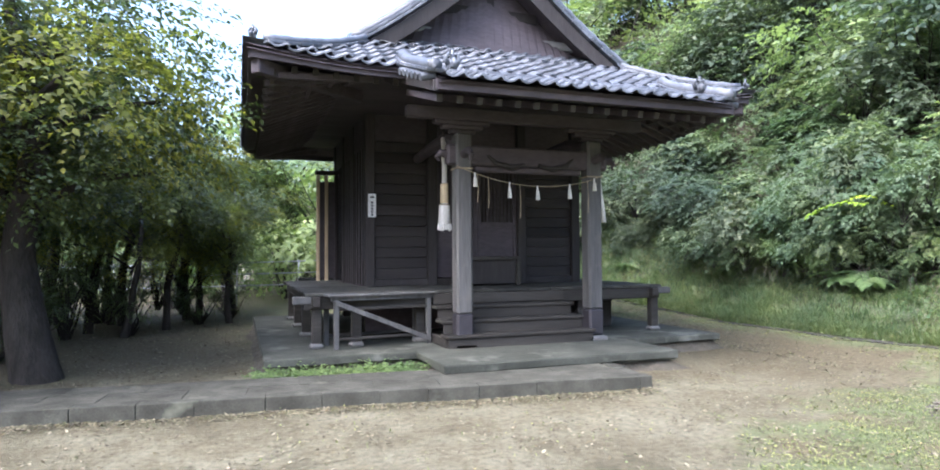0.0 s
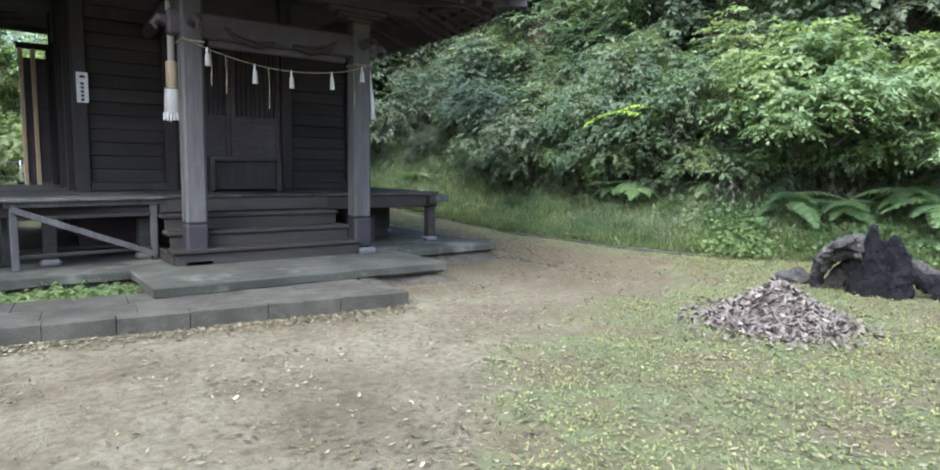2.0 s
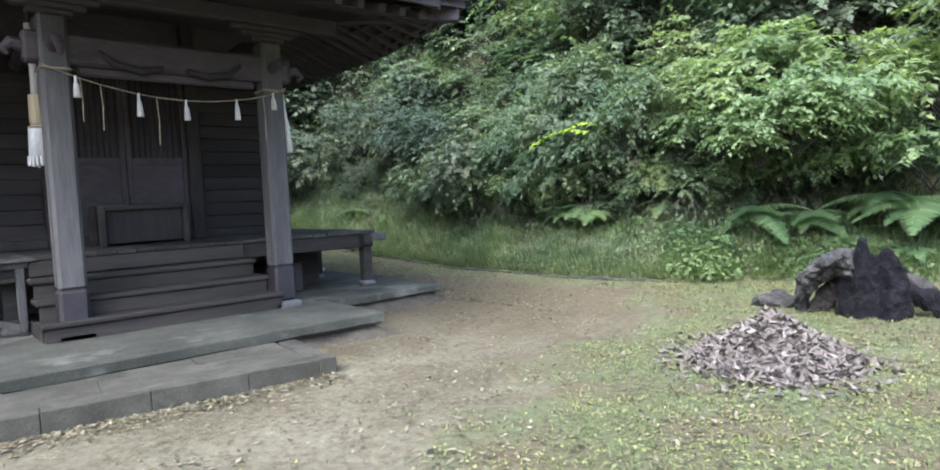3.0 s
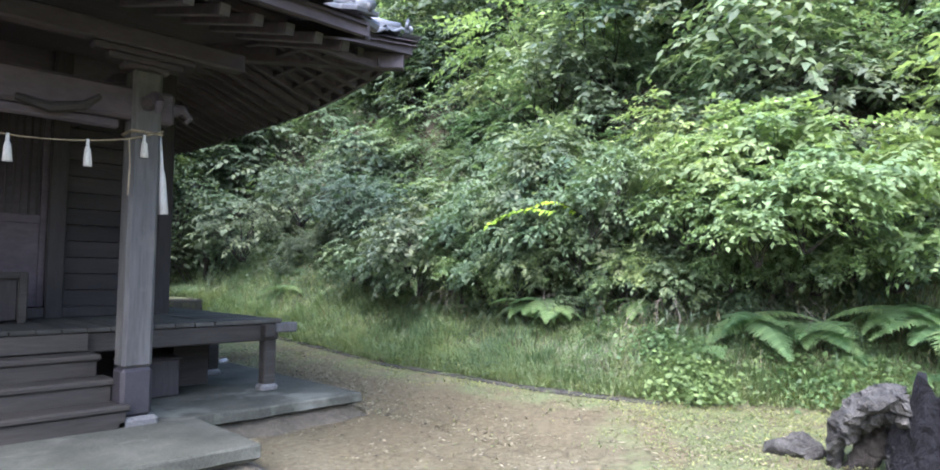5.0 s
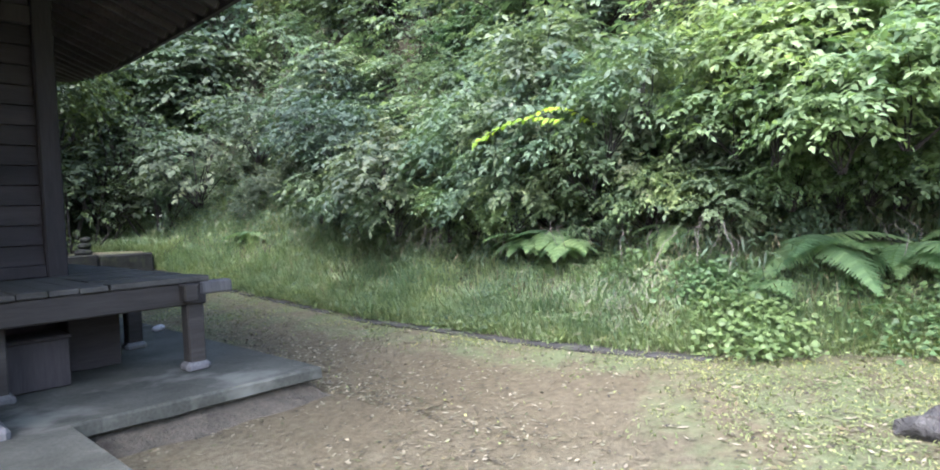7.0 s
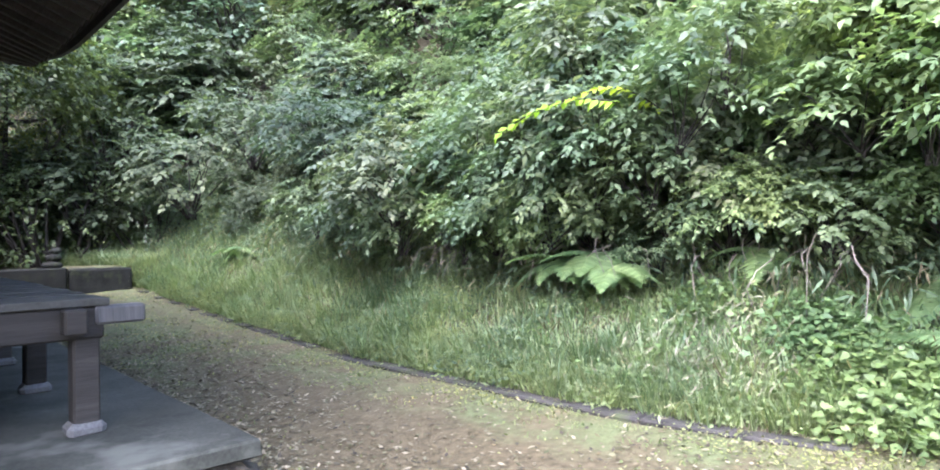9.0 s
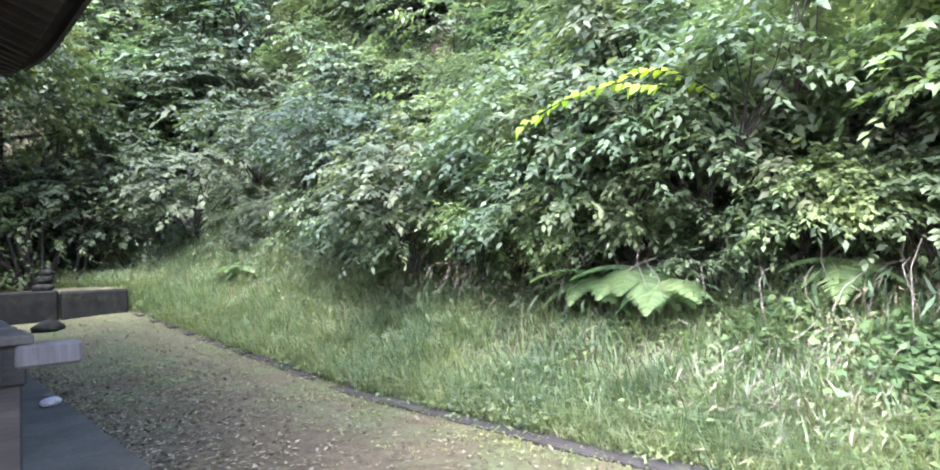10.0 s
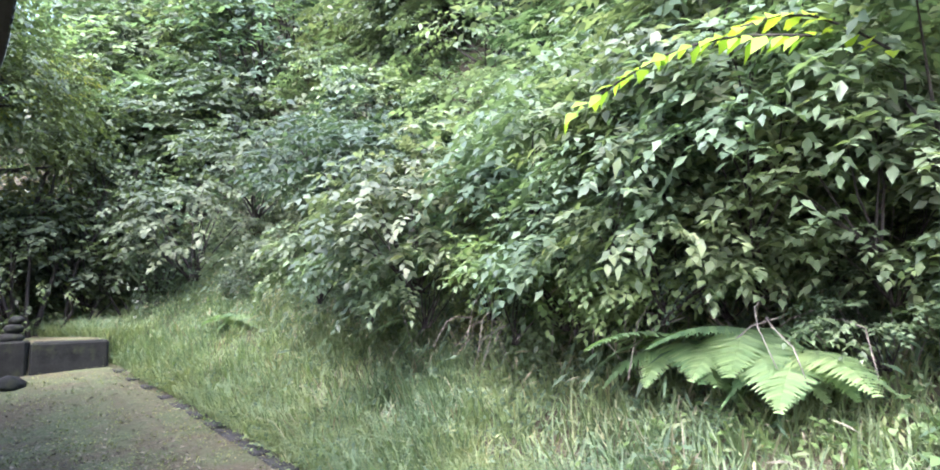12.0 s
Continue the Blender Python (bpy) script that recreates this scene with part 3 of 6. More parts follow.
def ridge_roll(points, r=0.075, layers=2, label="ridge of stacked grey tiles"):
    """Stacked ridge tiles along a line, with a round cap."""
    b = Build()
    pts = [Vector(p) for p in points]
    for k in range(layers):
        w = r * 1.5 - 0.012 * k
        for p, q in zip(pts[:-1], pts[1:]):
            d = (q - p)
            hp("ridge_tile", Build().box(-w, w, 0.003, d.length - 0.003, -0.02 + k * 0.05, 0.022 + k * 0.05, 0.006, Matrix.Translation(p) @ d.to_track_quat("Y", "Z").to_matrix().to_4x4()), TILE, roof)
    top = [p + Vector((0, 0, layers * 0.05 + 0.005)) for p in pts]
    n = max(2, int(sum((q - p).length for p, q in zip(top[:-1], top[1:])) / 0.26))
    seg = []
    tot = [0.0]
    for p, q in zip(top[:-1], top[1:]):
        tot.append(tot[-1] + (q - p).length)
    for i in range(n * 2 + 1):
        s = tot[-1] * i / (n * 2)
        j = max(k for k in range(len(tot)) if tot[k] <= s + 1e-9)
        j = min(j, len(top) - 2)
        u = (s - tot[j]) / max(tot[j + 1] - tot[j], 1e-6)
        seg.append(top[j].lerp(top[j + 1], u))
    b.tube(seg, [r * (1.08 if i % 2 == 0 else 0.92) for i in range(len(seg))], 10)
    return hp("ridge", b, TILE, roof, label, flat=False)


for s in (-1, 1):
    line = []
    for i in range(12):
        d = 0.06 + 1.2 * i / 11
        x, y = CX + s * (HALF - hip_reach(d)), Y0 + d
        line.append((x, y, roof_z(x, y) + 0.03))
    ridge_roll(line, 0.06, 1)
    # descending ridges along the gable's edge
    line = []
    for i in range(14):
        dx = 2.42 * (1 - i / 13) + 0.0
        y = Y0 + GABLE - 0.52
        line.append((CX + s * dx, y, eave_profile(HALF - dx) + 0.09))
    ridge_roll(line, 0.085, 2)
    line = [(CX + s * (2.42 * (1 - i / 13)), Y0 + GABLE - 0.25, eave_profile(HALF - 2.42 * (1 - i / 13)) + 0.06) for i in range(14)]
    ridge_roll(line, 0.07, 1)
    # bargeboards under the gable's edge
    b = Build()
    v = []
    for j in range(14):
        d = 2.45 * (1 - j / 13)
        x, z, w = CX + s * d, eave_profile(HALF - d) + 0.02, 0.24 + 0.1 * (j / 13)
        v += [(x, Y0 + GABLE - 0.6, z), (x, Y0 + GABLE - 0.6, z - w), (x, Y0 + GABLE - 0.54, z - w), (x, Y0 + GABLE - 0.54, z)]
    f = [(4 * j + i, 4 * j + (i + 1) % 4, 4 * j + 4 + (i + 1) % 4, 4 * j + 4 + i) for j in range(13) for i in range(4)]
    b.add(v, [q[::-1] if s > 0 else q for q in f + [(3, 2, 1, 0), (52, 53, 54, 55)]])
    hp("bargeboard", b, WOOD, roof, "curved dark bargeboard of the gable")
    b, v = Build(), []
    for j in range(14):
        d = 2.45 * (1 - j / 13)
        x, z = CX + s * d, eave_profile(HALF - d) - 0.01
        v += [(x, Y0 + GABLE - 0.538, z), (x, Y0 + GABLE - 0.538, z - 0.05), (x, Y0 + GABLE + 0.2, z - 0.05), (x, Y0 + GABLE + 0.2, z)]
    b.add(v, [q[::-1] if s > 0 else q for q in f + [(3, 2, 1, 0), (52, 53, 54, 55)]])
    hp("verge_deck", b, WOOD_DEEP, roof)
    # verge and corner roll of the porch roof
    px = PORCH_A if s < 0 else PORCH_B
    line = [(px, PORCH_Y + 0.05 + (Y0 + 0.25 - PORCH_Y) * i / 7, roof_z(4, PORCH_Y + 0.05 + (Y0 + 0.25 - PORCH_Y) * i / 7) + 0.05) for i in range(8)]
    ridge_roll(line, 0.075, 1)
    for i in range(6):
        y = PORCH_Y + 0.15 + i * 0.2
        hp("verge_tile", Build().tube([(px - s * 0.02, y, roof_z(4, y) - 0.01), (px + s * 0.16, y, roof_z(4, y) - 0.05)], [0.05, 0.05], 8), TILE, roof, "short round verge tile")
ridge_roll([(CX, Y0 + GABLE - 0.7 + 6.6 * i / 8, eave_profile(HALF) + 0.1) for i in range(9)], 0.1, 5, "main ridge of stacked grey tiles")


def ornament(x, y, z, turn, size=1.0):
    """A curled ridge-end tile."""
    b = Build()
    b.box(-0.09, 0.09, -0.04, 0.05, 0, 0.2, 0.03)
    b.tube([(-0.07, 0, 0.1), (-0.12, -0.01, 0.2), (-0.07, -0.02, 0.29), (-0.02, -0.02, 0.25)], [0.045, 0.04, 0.03, 0.02], 8)
    b.tube([(0.07, 0, 0.1), (0.12, -0.01, 0.2), (0.07, -0.02, 0.29), (0.02, -0.02, 0.25)], [0.045, 0.04, 0.03, 0.02], 8)
    b.tube([(0, -0.06, 0.05), (0, -0.09, 0.14), (0, -0.05, 0.2)], [0.06, 0.055, 0.03], 8)
    b.tube([(0, 0, 0.12), (0, -0.02, 0.36)], [0.05, 0.025], 8)
    m = pose(x, y, z, 0, 0, turn) @ Matrix.Scale(size, 4)
    b.v = [tuple(m @ Vector(p)) for p in b.v]
    hp("ridge_end_tile", b, TILE, roof, "curled grey ridge-end tile", flat=False)


for s, px in ((-1, PORCH_A), (1, PORCH_B)):
    ornament(px + s * 0.02, PORCH_Y + 0.1, roof_z(4, PORCH_Y + 0.1) + 0.02, -s * 8, 0.5)
    ornament(px - s * 0.3, PORCH_Y + 0.35, roof_z(4, PORCH_Y + 0.3) + 0.06, -s * 8, 0.75)
    ornament(CX + s * (HALF - 0.1), Y0 + 0.1, roof_z(CX + s * HALF, Y0) + 0.06, s * 45, 0.5)
    ornament(CX + s * 2.5, Y0 + GABLE - 0.62, eave_profile(HALF - 2.5) + 0.05, s * 30, 0.6)
ornament(CX, Y0 + GABLE - 0.75, eave_profile(HALF) + 0.35, 0, 1.5)

# gable wall with its boards and tie
b = Build()
prof = [(CX + 2.4 * (2 * i / 24 - 1)) for i in range(25)]
yg = Y0 + GABLE - 0.02
low = 4.12 + HIP * GABLE - 0.06
v = [(x, yg, low) for x in prof] + [(x, yg, max(low, eave_profile(HALF - abs(x - CX)) - 0.06)) for x in prof]
v += [(x, yg + 0.06, z) for x, _, z in v]
f = [(i, i + 1, 26 + i, 25 + i) for i in range(24)] + [(50 + i, 75 + i, 76 + i, 51 + i) for i in range(24)]
b.add(v, f)
hp("gable_wall", b, WOOD, roof, "dark boarded gable wall")
b = Build().box(CX - 1.75, CX + 1.75, yg - 0.14, yg - 0.01, low + 0.12, low + 0.27, 0.01)
hp("gable_sill", b, FLASHING, roof, "pale weathered board at the gable's foot")
b = Build().box(CX - 0.07, CX + 0.07, yg - 0.12, yg - 0.01, low + 0.17, low + 1.2, 0.01)
hp("gable_strut", b, WOOD, roof)
b = Build().box(CX - 0.9, CX + 0.9, yg - 0.1, yg - 0.01, low + 0.55, low + 0.72, 0.01)
hp("gable_beam", b, WOOD, roof)

# fascias and rafters under the eaves
def fascia(points, h=0.12, t=0.05, material=WOOD_DEEP):
    b = Build()
    v, k = [], len(points)
    for n0, p in enumerate(points):
        d = Vector(points[min(n0 + 1, k - 1)]) - Vector(points[max(n0 - 1, 0)])
        w = Vector((d.y, -d.x, 0)).normalized() * t / 2
        p = Vector(p)
        v += [p - w, p + w, p + w - Vector((0, 0, h)), p - w - Vector((0, 0, h))]
    f = [(4 * a + c, 4 * a + (c + 1) % 4, 4 * a + 4 + (c + 1) % 4, 4 * a + 4 + c) for a in range(k - 1) for c in range(4)]
    b.add(v, f + [(3, 2, 1, 0), tuple(4 * k - 4 + c for c in range(4))])
    hp("fascia", b, material, roof, "dark eaves board")


def eave_line(a, c, n, drop, inset):
    pts = []
    for i in range(n + 1):
        t = i / n
        pts.append((a[0] + (c[0] - a[0]) * t, a[1] + (c[1] - a[1]) * t))
    return [(x, y, roof_z(x, y) - drop) for x, y in pts]


e = 0.07
for a, c in (((CX - HALF + e, Y0 + e), (CX + HALF - e, Y0 + e)), ((CX - HALF + e, Y0 + e), (CX - HALF + e, Y1 - e)), ((CX + HALF - e, Y0 + e), (CX + HALF - e, Y1 - e)), ((CX - HALF + e, Y1 - e), (CX + HALF - e, Y1 - e))):
    fascia(eave_line(a, c, 16, 0.05, 0))
fascia([(PORCH_A, PORCH_Y + 0.06, roof_z(4, PORCH_Y + 0.06) - 0.05), (PORCH_B, PORCH_Y + 0.06, roof_z(4, PORCH_Y + 0.06) - 0.05)])
for px in (PORCH_A, PORCH_B):
    fascia([(px, PORCH_Y + 0.05, roof_z(4, PORCH_Y) - 0.04), (px, Y0 + 0.3, roof_z(4, Y0) - 0.0)], 0.13, 0.05, WOOD)

RAFTER = Build().box(-0.035, 0.035, 0, 1.5, -0.085, 0, 0.006).mesh("rafter", WOOD_DEEP)
RAFTER_TIP = Build().box(-0.037, 0.037, -0.014, -0.001, -0.087, 0.002, 0.002).mesh("rafter_tip", WOOD_STEP)


def rafter(x, y, inward, drop, run=1.4):
    z0, z1 = roof_z(x, y), roof_z(x + inward[0] * run, y + inward[1] * run)
    d = Vector((inward[0] * run, inward[1] * run, (z1 - z0) * 0.75))
    m = Matrix.Translation((x, y, z0 - drop)) @ d.to_track_quat("Y", "Z").to_matrix().to_4x4()
    part("rafter", RAFTER, WOOD_DEEP, roof, at=INV @ m)
    part("rafter_tip", RAFTER_TIP, WOOD_STEP, roof, at=INV @ m)


n = 27
for i in range(n + 1):
    x = CX - HALF + 0.35 + (2 * HALF - 0.7) * i / n
    if not (PORCH_A < x < PORCH_B):
        rafter(x, Y0 + 0.28, (0, 1), 0.24)
for i in range(17):
    rafter(PORCH_A + 0.1 + (PORCH_B - PORCH_A - 0.2) * i / 16, PORCH_Y + 0.22, (0, 1), 0.24)
for s in (-1, 1):
    for i in range(28):
        rafter(CX + s * (HALF - 0.25), Y0 + 0.35 + (Y1 - Y0 - 0.7) * i / 27, (-s, 0), 0.24)
# soffit boards
b = Build()
for a, c, z in ((CX - HALF + 0.6, CX + HALF - 0.6, 0),):
    b.box(a, c, Y0 + 0.9, Y1 - 0.9, 4.18, 4.22, 0.005)
hp("soffit", b, WOOD_DEEP, roof, "dark boarded soffit")
for s in (-1, 1):
    d = Vector((-s * 1.6, 1.6, 0.1))
    p = Vector((CX + s * (HALF - 0.12), Y0 + 0.12, roof_z(CX + s * (HALF - 0.12), Y0 + 0.12) - 0.16))
    b = Build().box(-0.07, 0.07, 0, d.length, -0.18, 0, 0.01, Matrix.Translation(p) @ d.to_track_quat("Y", "Z").to_matrix().to_4x4())
    hp("hip_rafter", b, WOOD_DEEP, roof)

# body of the hall
BX0, BX1, BY0, BY1, WALL_TOP = 2.02, 6.38, 11.2, 15.0, 4.2
COLS = (BX0 + 0.09, 3.28, 5.1, BX1 - 0.09)


def column(x, y, w=0.18, z0=FLOOR_Z - 0.75, z1=WALL_TOP, mat=WOOD):
    hp("pillar", Build().box(x - w / 2, x + w / 2, y - w / 2, y + w / 2, z0, z1, 0.015), mat, None, "square dark timber pillar")


for x in COLS:
    column(x, BY0)
for y in (12.5, 13.75, BY1):
    column(BX0 + 0.09, y)
    column(BX1 - 0.09, y)


def board_wall(x0, x1, y, z0, z1, n, name="board"):
    """Lapped horizontal boards between two pillars."""
    h = (z1 - z0) / n
    wall = hp("wall", Build().box(x0, x1, y + 0.03, y + 0.06, z0, z1, 0.003), WOOD_DEEP, None, "wall of lapped horizontal boards")
    for i in range(n):
        jy = random.uniform(-0.004, 0.004)
        bb = Build()
        q = [(x0, y + 0.03, z0 + h * i), (x1, y + 0.03, z0 + h * i), (x1, y + 0.03, z0 + h * (i + 1)), (x0, y + 0.03, z0 + h * (i + 1))]
        front = [(x0, y - 0.012 + jy, z0 + h * i + 0.006), (x1, y - 0.012 + jy, z0 + h * i + 0.006), (x1, y + 0.012, z0 + h * (i + 1) - 0.004), (x0, y + 0.012, z0 + h * (i + 1) - 0.004)]
        bb.add(q + front, [(4, 5, 6, 7), (0, 1, 5, 4), (3, 7, 6, 2), (0, 4, 7, 3), (1, 2, 6, 5)])
        hp(name, bb, WOOD_H, wall)


board_wall(COLS[0] + 0.09, COLS[1] - 0.09, BY0, FLOOR_Z + 0.12, 3.5, 12)
board_wall(COLS[2] + 0.09, COLS[3] - 0.09, BY0, FLOOR_Z + 0.12, 3.5, 12)
for x0, x1 in ((COLS[0], COLS[1]), (COLS[1], COLS[2]), (COLS[2], COLS[3])):
    hp("sill_beam", Build().box(x0 + 0.09, x1 - 0.09, BY0 - 0.07, BY0 + 0.07, FLOOR_Z, FLOOR_Z + 0.12, 0.01), WOOD)
    hp("head_beam", Build().box(x0 + 0.09, x1 - 0.09, BY0 - 0.07, BY0 + 0.07, 3.5, 3.68, 0.01), WOOD)
    hp("upper_wall", Build().box(x0 + 0.09, x1 - 0.09, BY0 + 0.0, BY0 + 0.05, 3.68, WALL_TOP, 0.005), WOOD_DEEP)
for x in (BX0 + 0.05, BX1 - 0.05):
    for y0, y1 in ((BY0 + 0.09, 12.41), (12.59, 13.66), (13.84, BY1 - 0.09)):
        hp("side_wall", Build().box(x - 0.02, x + 0.03, y0, y1, FLOOR_Z - 0.1, WALL_TOP, 0.005), WOOD_DEEP, None, "dark boarded side wall")
        for k in range(4):
            yy = y0 + (y1 - y0) * (k + 0.5) / 4
            hp("batten", Build().box(x - 0.045, x + 0.055, yy - 0.025, yy + 0.025, FLOOR_Z, 3.6, 0.006), WOOD)
hp("back_wall", Build().box(BX0 + 0.1, BX1 - 0.1, BY1 - 0.03, BY1 + 0.03, FLOOR_Z - 0.1, WALL_TOP, 0.005), WOOD_DEEP)
hp("hall_floor", Build().box(BX0 + 0.1, BX1 - 0.1, BY0 + 0.08, BY1 - 0.05, FLOOR_Z - 0.1, FLOOR_Z - 0.01, 0.005), WOOD_DEEP)


def lattice_door(x0, x1, z0, z1, y):
    """A door leaf: boarded below, latticed above."""
    door = hp("door", Build().box(x0, x0 + 0.07, y - 0.025, y + 0.025, z0, z1, 0.005).box(x1 - 0.07, x1, y - 0.025, y + 0.025, z0, z1, 0.005).box(x0 + 0.07, x1 - 0.07, y - 0.022, y + 0.022, z0, z0 + 0.1, 0.004).box(x0 + 0.07, x1 - 0.07, y - 0.022, y + 0.022, z1 - 0.1, z1, 0.004).box(x0 + 0.07, x1 - 0.07, y - 0.022, y + 0.022, z0 + 0.95, z0 + 1.05, 0.004), WOOD_DEEP, None, "closed dark lattice door")
    hp("door_panel", Build().box(x0 + 0.07, x1 - 0.07, y - 0.005, y + 0.012, z0 + 0.1, z0 + 0.95, 0.002), WOOD_DEEP, door)
    hp("door_backing", Build().box(x0 + 0.07, x1 - 0.07, y + 0.012, y + 0.02, z0 + 1.05, z1 - 0.1, 0.002), WOOD_DEEP, door)
    k = 9
    for i in range(k):
        x = x0 + 0.07 + (x1 - x0 - 0.14) * (i + 0.5) / k
        hp("bar", Build().box(x - 0.011, x + 0.011, y - 0.018, y + 0.008, z0 + 1.05, z1 - 0.1, 0.002), WOOD, door)


mid = (COLS[1] + COLS[2]) / 2
lattice_door(COLS[1] + 0.09, mid - 0.003, FLOOR_Z + 0.13, 3.49, BY0 + 0.01)
lattice_door(mid + 0.003, COLS[2] - 0.09, FLOOR_Z + 0.13, 3.49, BY0 + 0.01)

# porch posts, beams and brackets
PXL, PXR, PY = 3.02, 5.225, 8.72
for x in (PXL, PXR):
    hp("porch_post", Build().box(x - 0.125, x + 0.125, PY - 0.125, PY + 0.125, 0.74, 3.42, 0.03), WOOD_GREY, None, "square grey weathered porch post with chamfered edges")
    hp("post_wrap", Build().box(x - 0.131, x + 0.131, PY - 0.131, PY + 0.131, SLAB + 0.07, 0.742, 0.03), FOOT_PAINT, None, "dark wrap round the post's foot")
    hp("post_base", Build().box(x - 0.18, x + 0.18, PY - 0.18, PY + 0.18, SLAB - 0.03, SLAB + 0.075, 0.03), PALE_STONE, None, "pale stone post base")
hp("porch_beam", Build().box(PXL - 0.25, PXR + 0.25, PY - 0.09, PY + 0.09, 2.95, 3.25, 0.03), WOOD_DEEP, None, "curved dark rainbow beam over the porch")
hp("porch_plate", Build().box(PORCH_A + 0.15, PORCH_B - 0.15, PY - 0.08, PY + 0.08, 3.62, 3.8, 0.015), WOOD_DEEP)
for x in (PXL, PXR):
    for k, w in enumerate((0.2, 0.32, 0.44)):
        hp("bracket", Build().box(x - w, x + w, PY - 0.07, PY + 0.07, 3.42 + k * 0.066, 3.42 + (k + 1) * 0.066 - 0.004, 0.015), WOOD_DEEP, None, "stepped dark bracket block")
    bb = Build().tube([(x, PY, 3.3), (x, PY + 0.7, 3.48), (x, PY + 1.5, 3.46), (x, BY0, 3.4)], [0.09, 0.1, 0.1, 0.09], 8)
    hp("tie_beam", bb, WOOD_DEEP, None, "bent dark tie beam")
    # carved nosings
    s = -1 if x < 4 else 1
    bb = Build().tube([(x + s * 0.22, PY, 3.1), (x + s * 0.34, PY - 0.02, 3.12), (x + s * 0.4, PY - 0.03, 3.05), (x + s * 0.36, PY - 0.04, 3.0)], [0.07, 0.055, 0.04, 0.02], 10)
    hp("carved_nosing", bb, WOOD_DEEP, None, "carved beam end")
    bb = Build().tube([(x, PY - 0.1, 3.1), (x, PY - 0.3, 3.13), (x, PY - 0.42, 3.05), (x, PY - 0.38, 2.97)], [0.07, 0.055, 0.04, 0.02], 10)
    hp("carved_nosing", bb, WOOD_DEEP, None, "carved beam end")
bb = Build()
for s in (-1, 1):
    bb.tube([(4.12 + s * 0.12, PY - 0.11, 2.98), (4.12 + s * 0.35, PY - 0.12, 2.93), (4.12 + s * 0.6, PY - 0.12, 2.99), (4.12 + s * 0.72, PY - 0.11, 3.1)], [0.03, 0.045, 0.04, 0.02], 8)
hp("carving", bb, WOOD, None, "scrolled carving on the porch beam")
hp("under_beam_board", Build().box(PXL + 0.2, PXR - 0.2, PY - 0.04, PY + 0.04, 2.86, 2.95, 0.02), WOOD_DEEP)

# veranda
ver = tagged(group_at("veranda"), "open timber veranda round the hall on short posts", "veranda")
VX0, VX1, VY0 = 0.82, 7.02, 9.35


def planks(x0, x1, y0, y1, along_y=True):
    n = int(((x1 - x0) if along_y else (y1 - y0)) / 0.2)
    for i in range(n):
        dz = random.uniform(-0.006, 0.004)
        if along_y:
            a = x0 + (x1 - x0) * i / n
            c = x0 + (x1 - x0) * (i + 1) / n
            bb = Build().box(a + 0.003, c - 0.003, y0 + random.uniform(-0.015, 0.015), y1, FLOOR_Z - 0.045, FLOOR_Z + dz, 0.006)
        else:
            a = y0 + (y1 - y0) * i / n
            c = y0 + (y1 - y0) * (i + 1) / n
            bb = Build().box(x0 + random.uniform(-0.015, 0.015), x1 + random.uniform(-0.015, 0.015), a + 0.003, c - 0.003, FLOOR_Z - 0.045, FLOOR_Z + dz, 0.006)
        part("plank", bb, WOOD_PLANK, ver)


planks(VX0 + 1.15, VX1 - 0.8, VY0, BY0 - 0.1)
planks(VX0, VX0 + 1.14, VY0, 14.4, False)
planks(VX1 - 0.79, VX1, VY0, 14.4, False)
for x0, x1, y0, y1 in ((VX0 - 0.04, VX1 - 0.03, VY0 + 0.02, VY0 + 0.14),):
    part("edge_beam", Build().box(x0, x1, y0, y1, FLOOR_Z - 0.24, FLOOR_Z - 0.05, 0.012), WOOD_STEP, ver)
for x in (VX0 + 0.14, VX1 - 0.2):
    part("side_beam", Build().box(x - 0.06, x + 0.06, VY0 - 0.1, 14.4, FLOOR_Z - 0.2, FLOOR_Z - 0.05, 0.012), WOOD_STEP, ver)
for s, x in ((-1, VX0 - 0.05), (1, VX1 + 0.06)):
    part("beam_end", Build().box(x - 0.14, x + 0.14, VY0 + 0.0, VY0 + 0.12, FLOOR_Z - 0.16, FLOOR_Z - 0.046, 0.015), WOOD_GREY, ver, "grey bleached beam end")
for x, ys in ((6.9, (9.46, 11.0, 12.6, 14.1)), (VX0 + 0.16, (9.46, 11.0, 12.6, 14.1)), (VX0 + 0.75, (9.46,)), (2.6, (9.6,)), (5.5, (9.6,))):
    for y in ys:
        p = part("post", Build().box(x - 0.072, x + 0.072, y - 0.072, y + 0.072, SLAB + 0.06, FLOOR_Z - 0.2, 0.012), WOOD_STEP, ver)
        part("post_base", Build().box(x - 0.105, x + 0.105, y - 0.1, y + 0.1, SLAB - 0.02, SLAB + 0.07, 0.03).rough(0.01, 7), PALE_STONE, ver, "pale stone footing")
# boarded under-floor of the body and stored things below it
hp("foundation_wall", Build().box(BX0, BX1, BY0 - 0.1, BY0 - 0.04, SLAB, FLOOR_Z - 0.05, 0.01), WOOD_DEEP)
for i, (x, y, w, h, dp) in enumerate(((5.75, 9.95, 0.55, 0.42, 0.4), (6.35, 10.45, 0.42, 0.5, 0.36))):
    crate = tagged(group_at("crate", x, y, SLAB), "dark wooden box stored under the veranda", "box")
    part("body", Build().box(-w / 2, w / 2, -dp / 2, dp / 2, 0.004, h - 0.03, 0.01), WOOD_H if i else WOOD, crate)
    part("lid", Build().box(-w / 2 - 0.015, w / 2 + 0.015, -dp / 2 - 0.015, dp / 2 + 0.015, h - 0.03, h, 0.008), WOOD, crate)
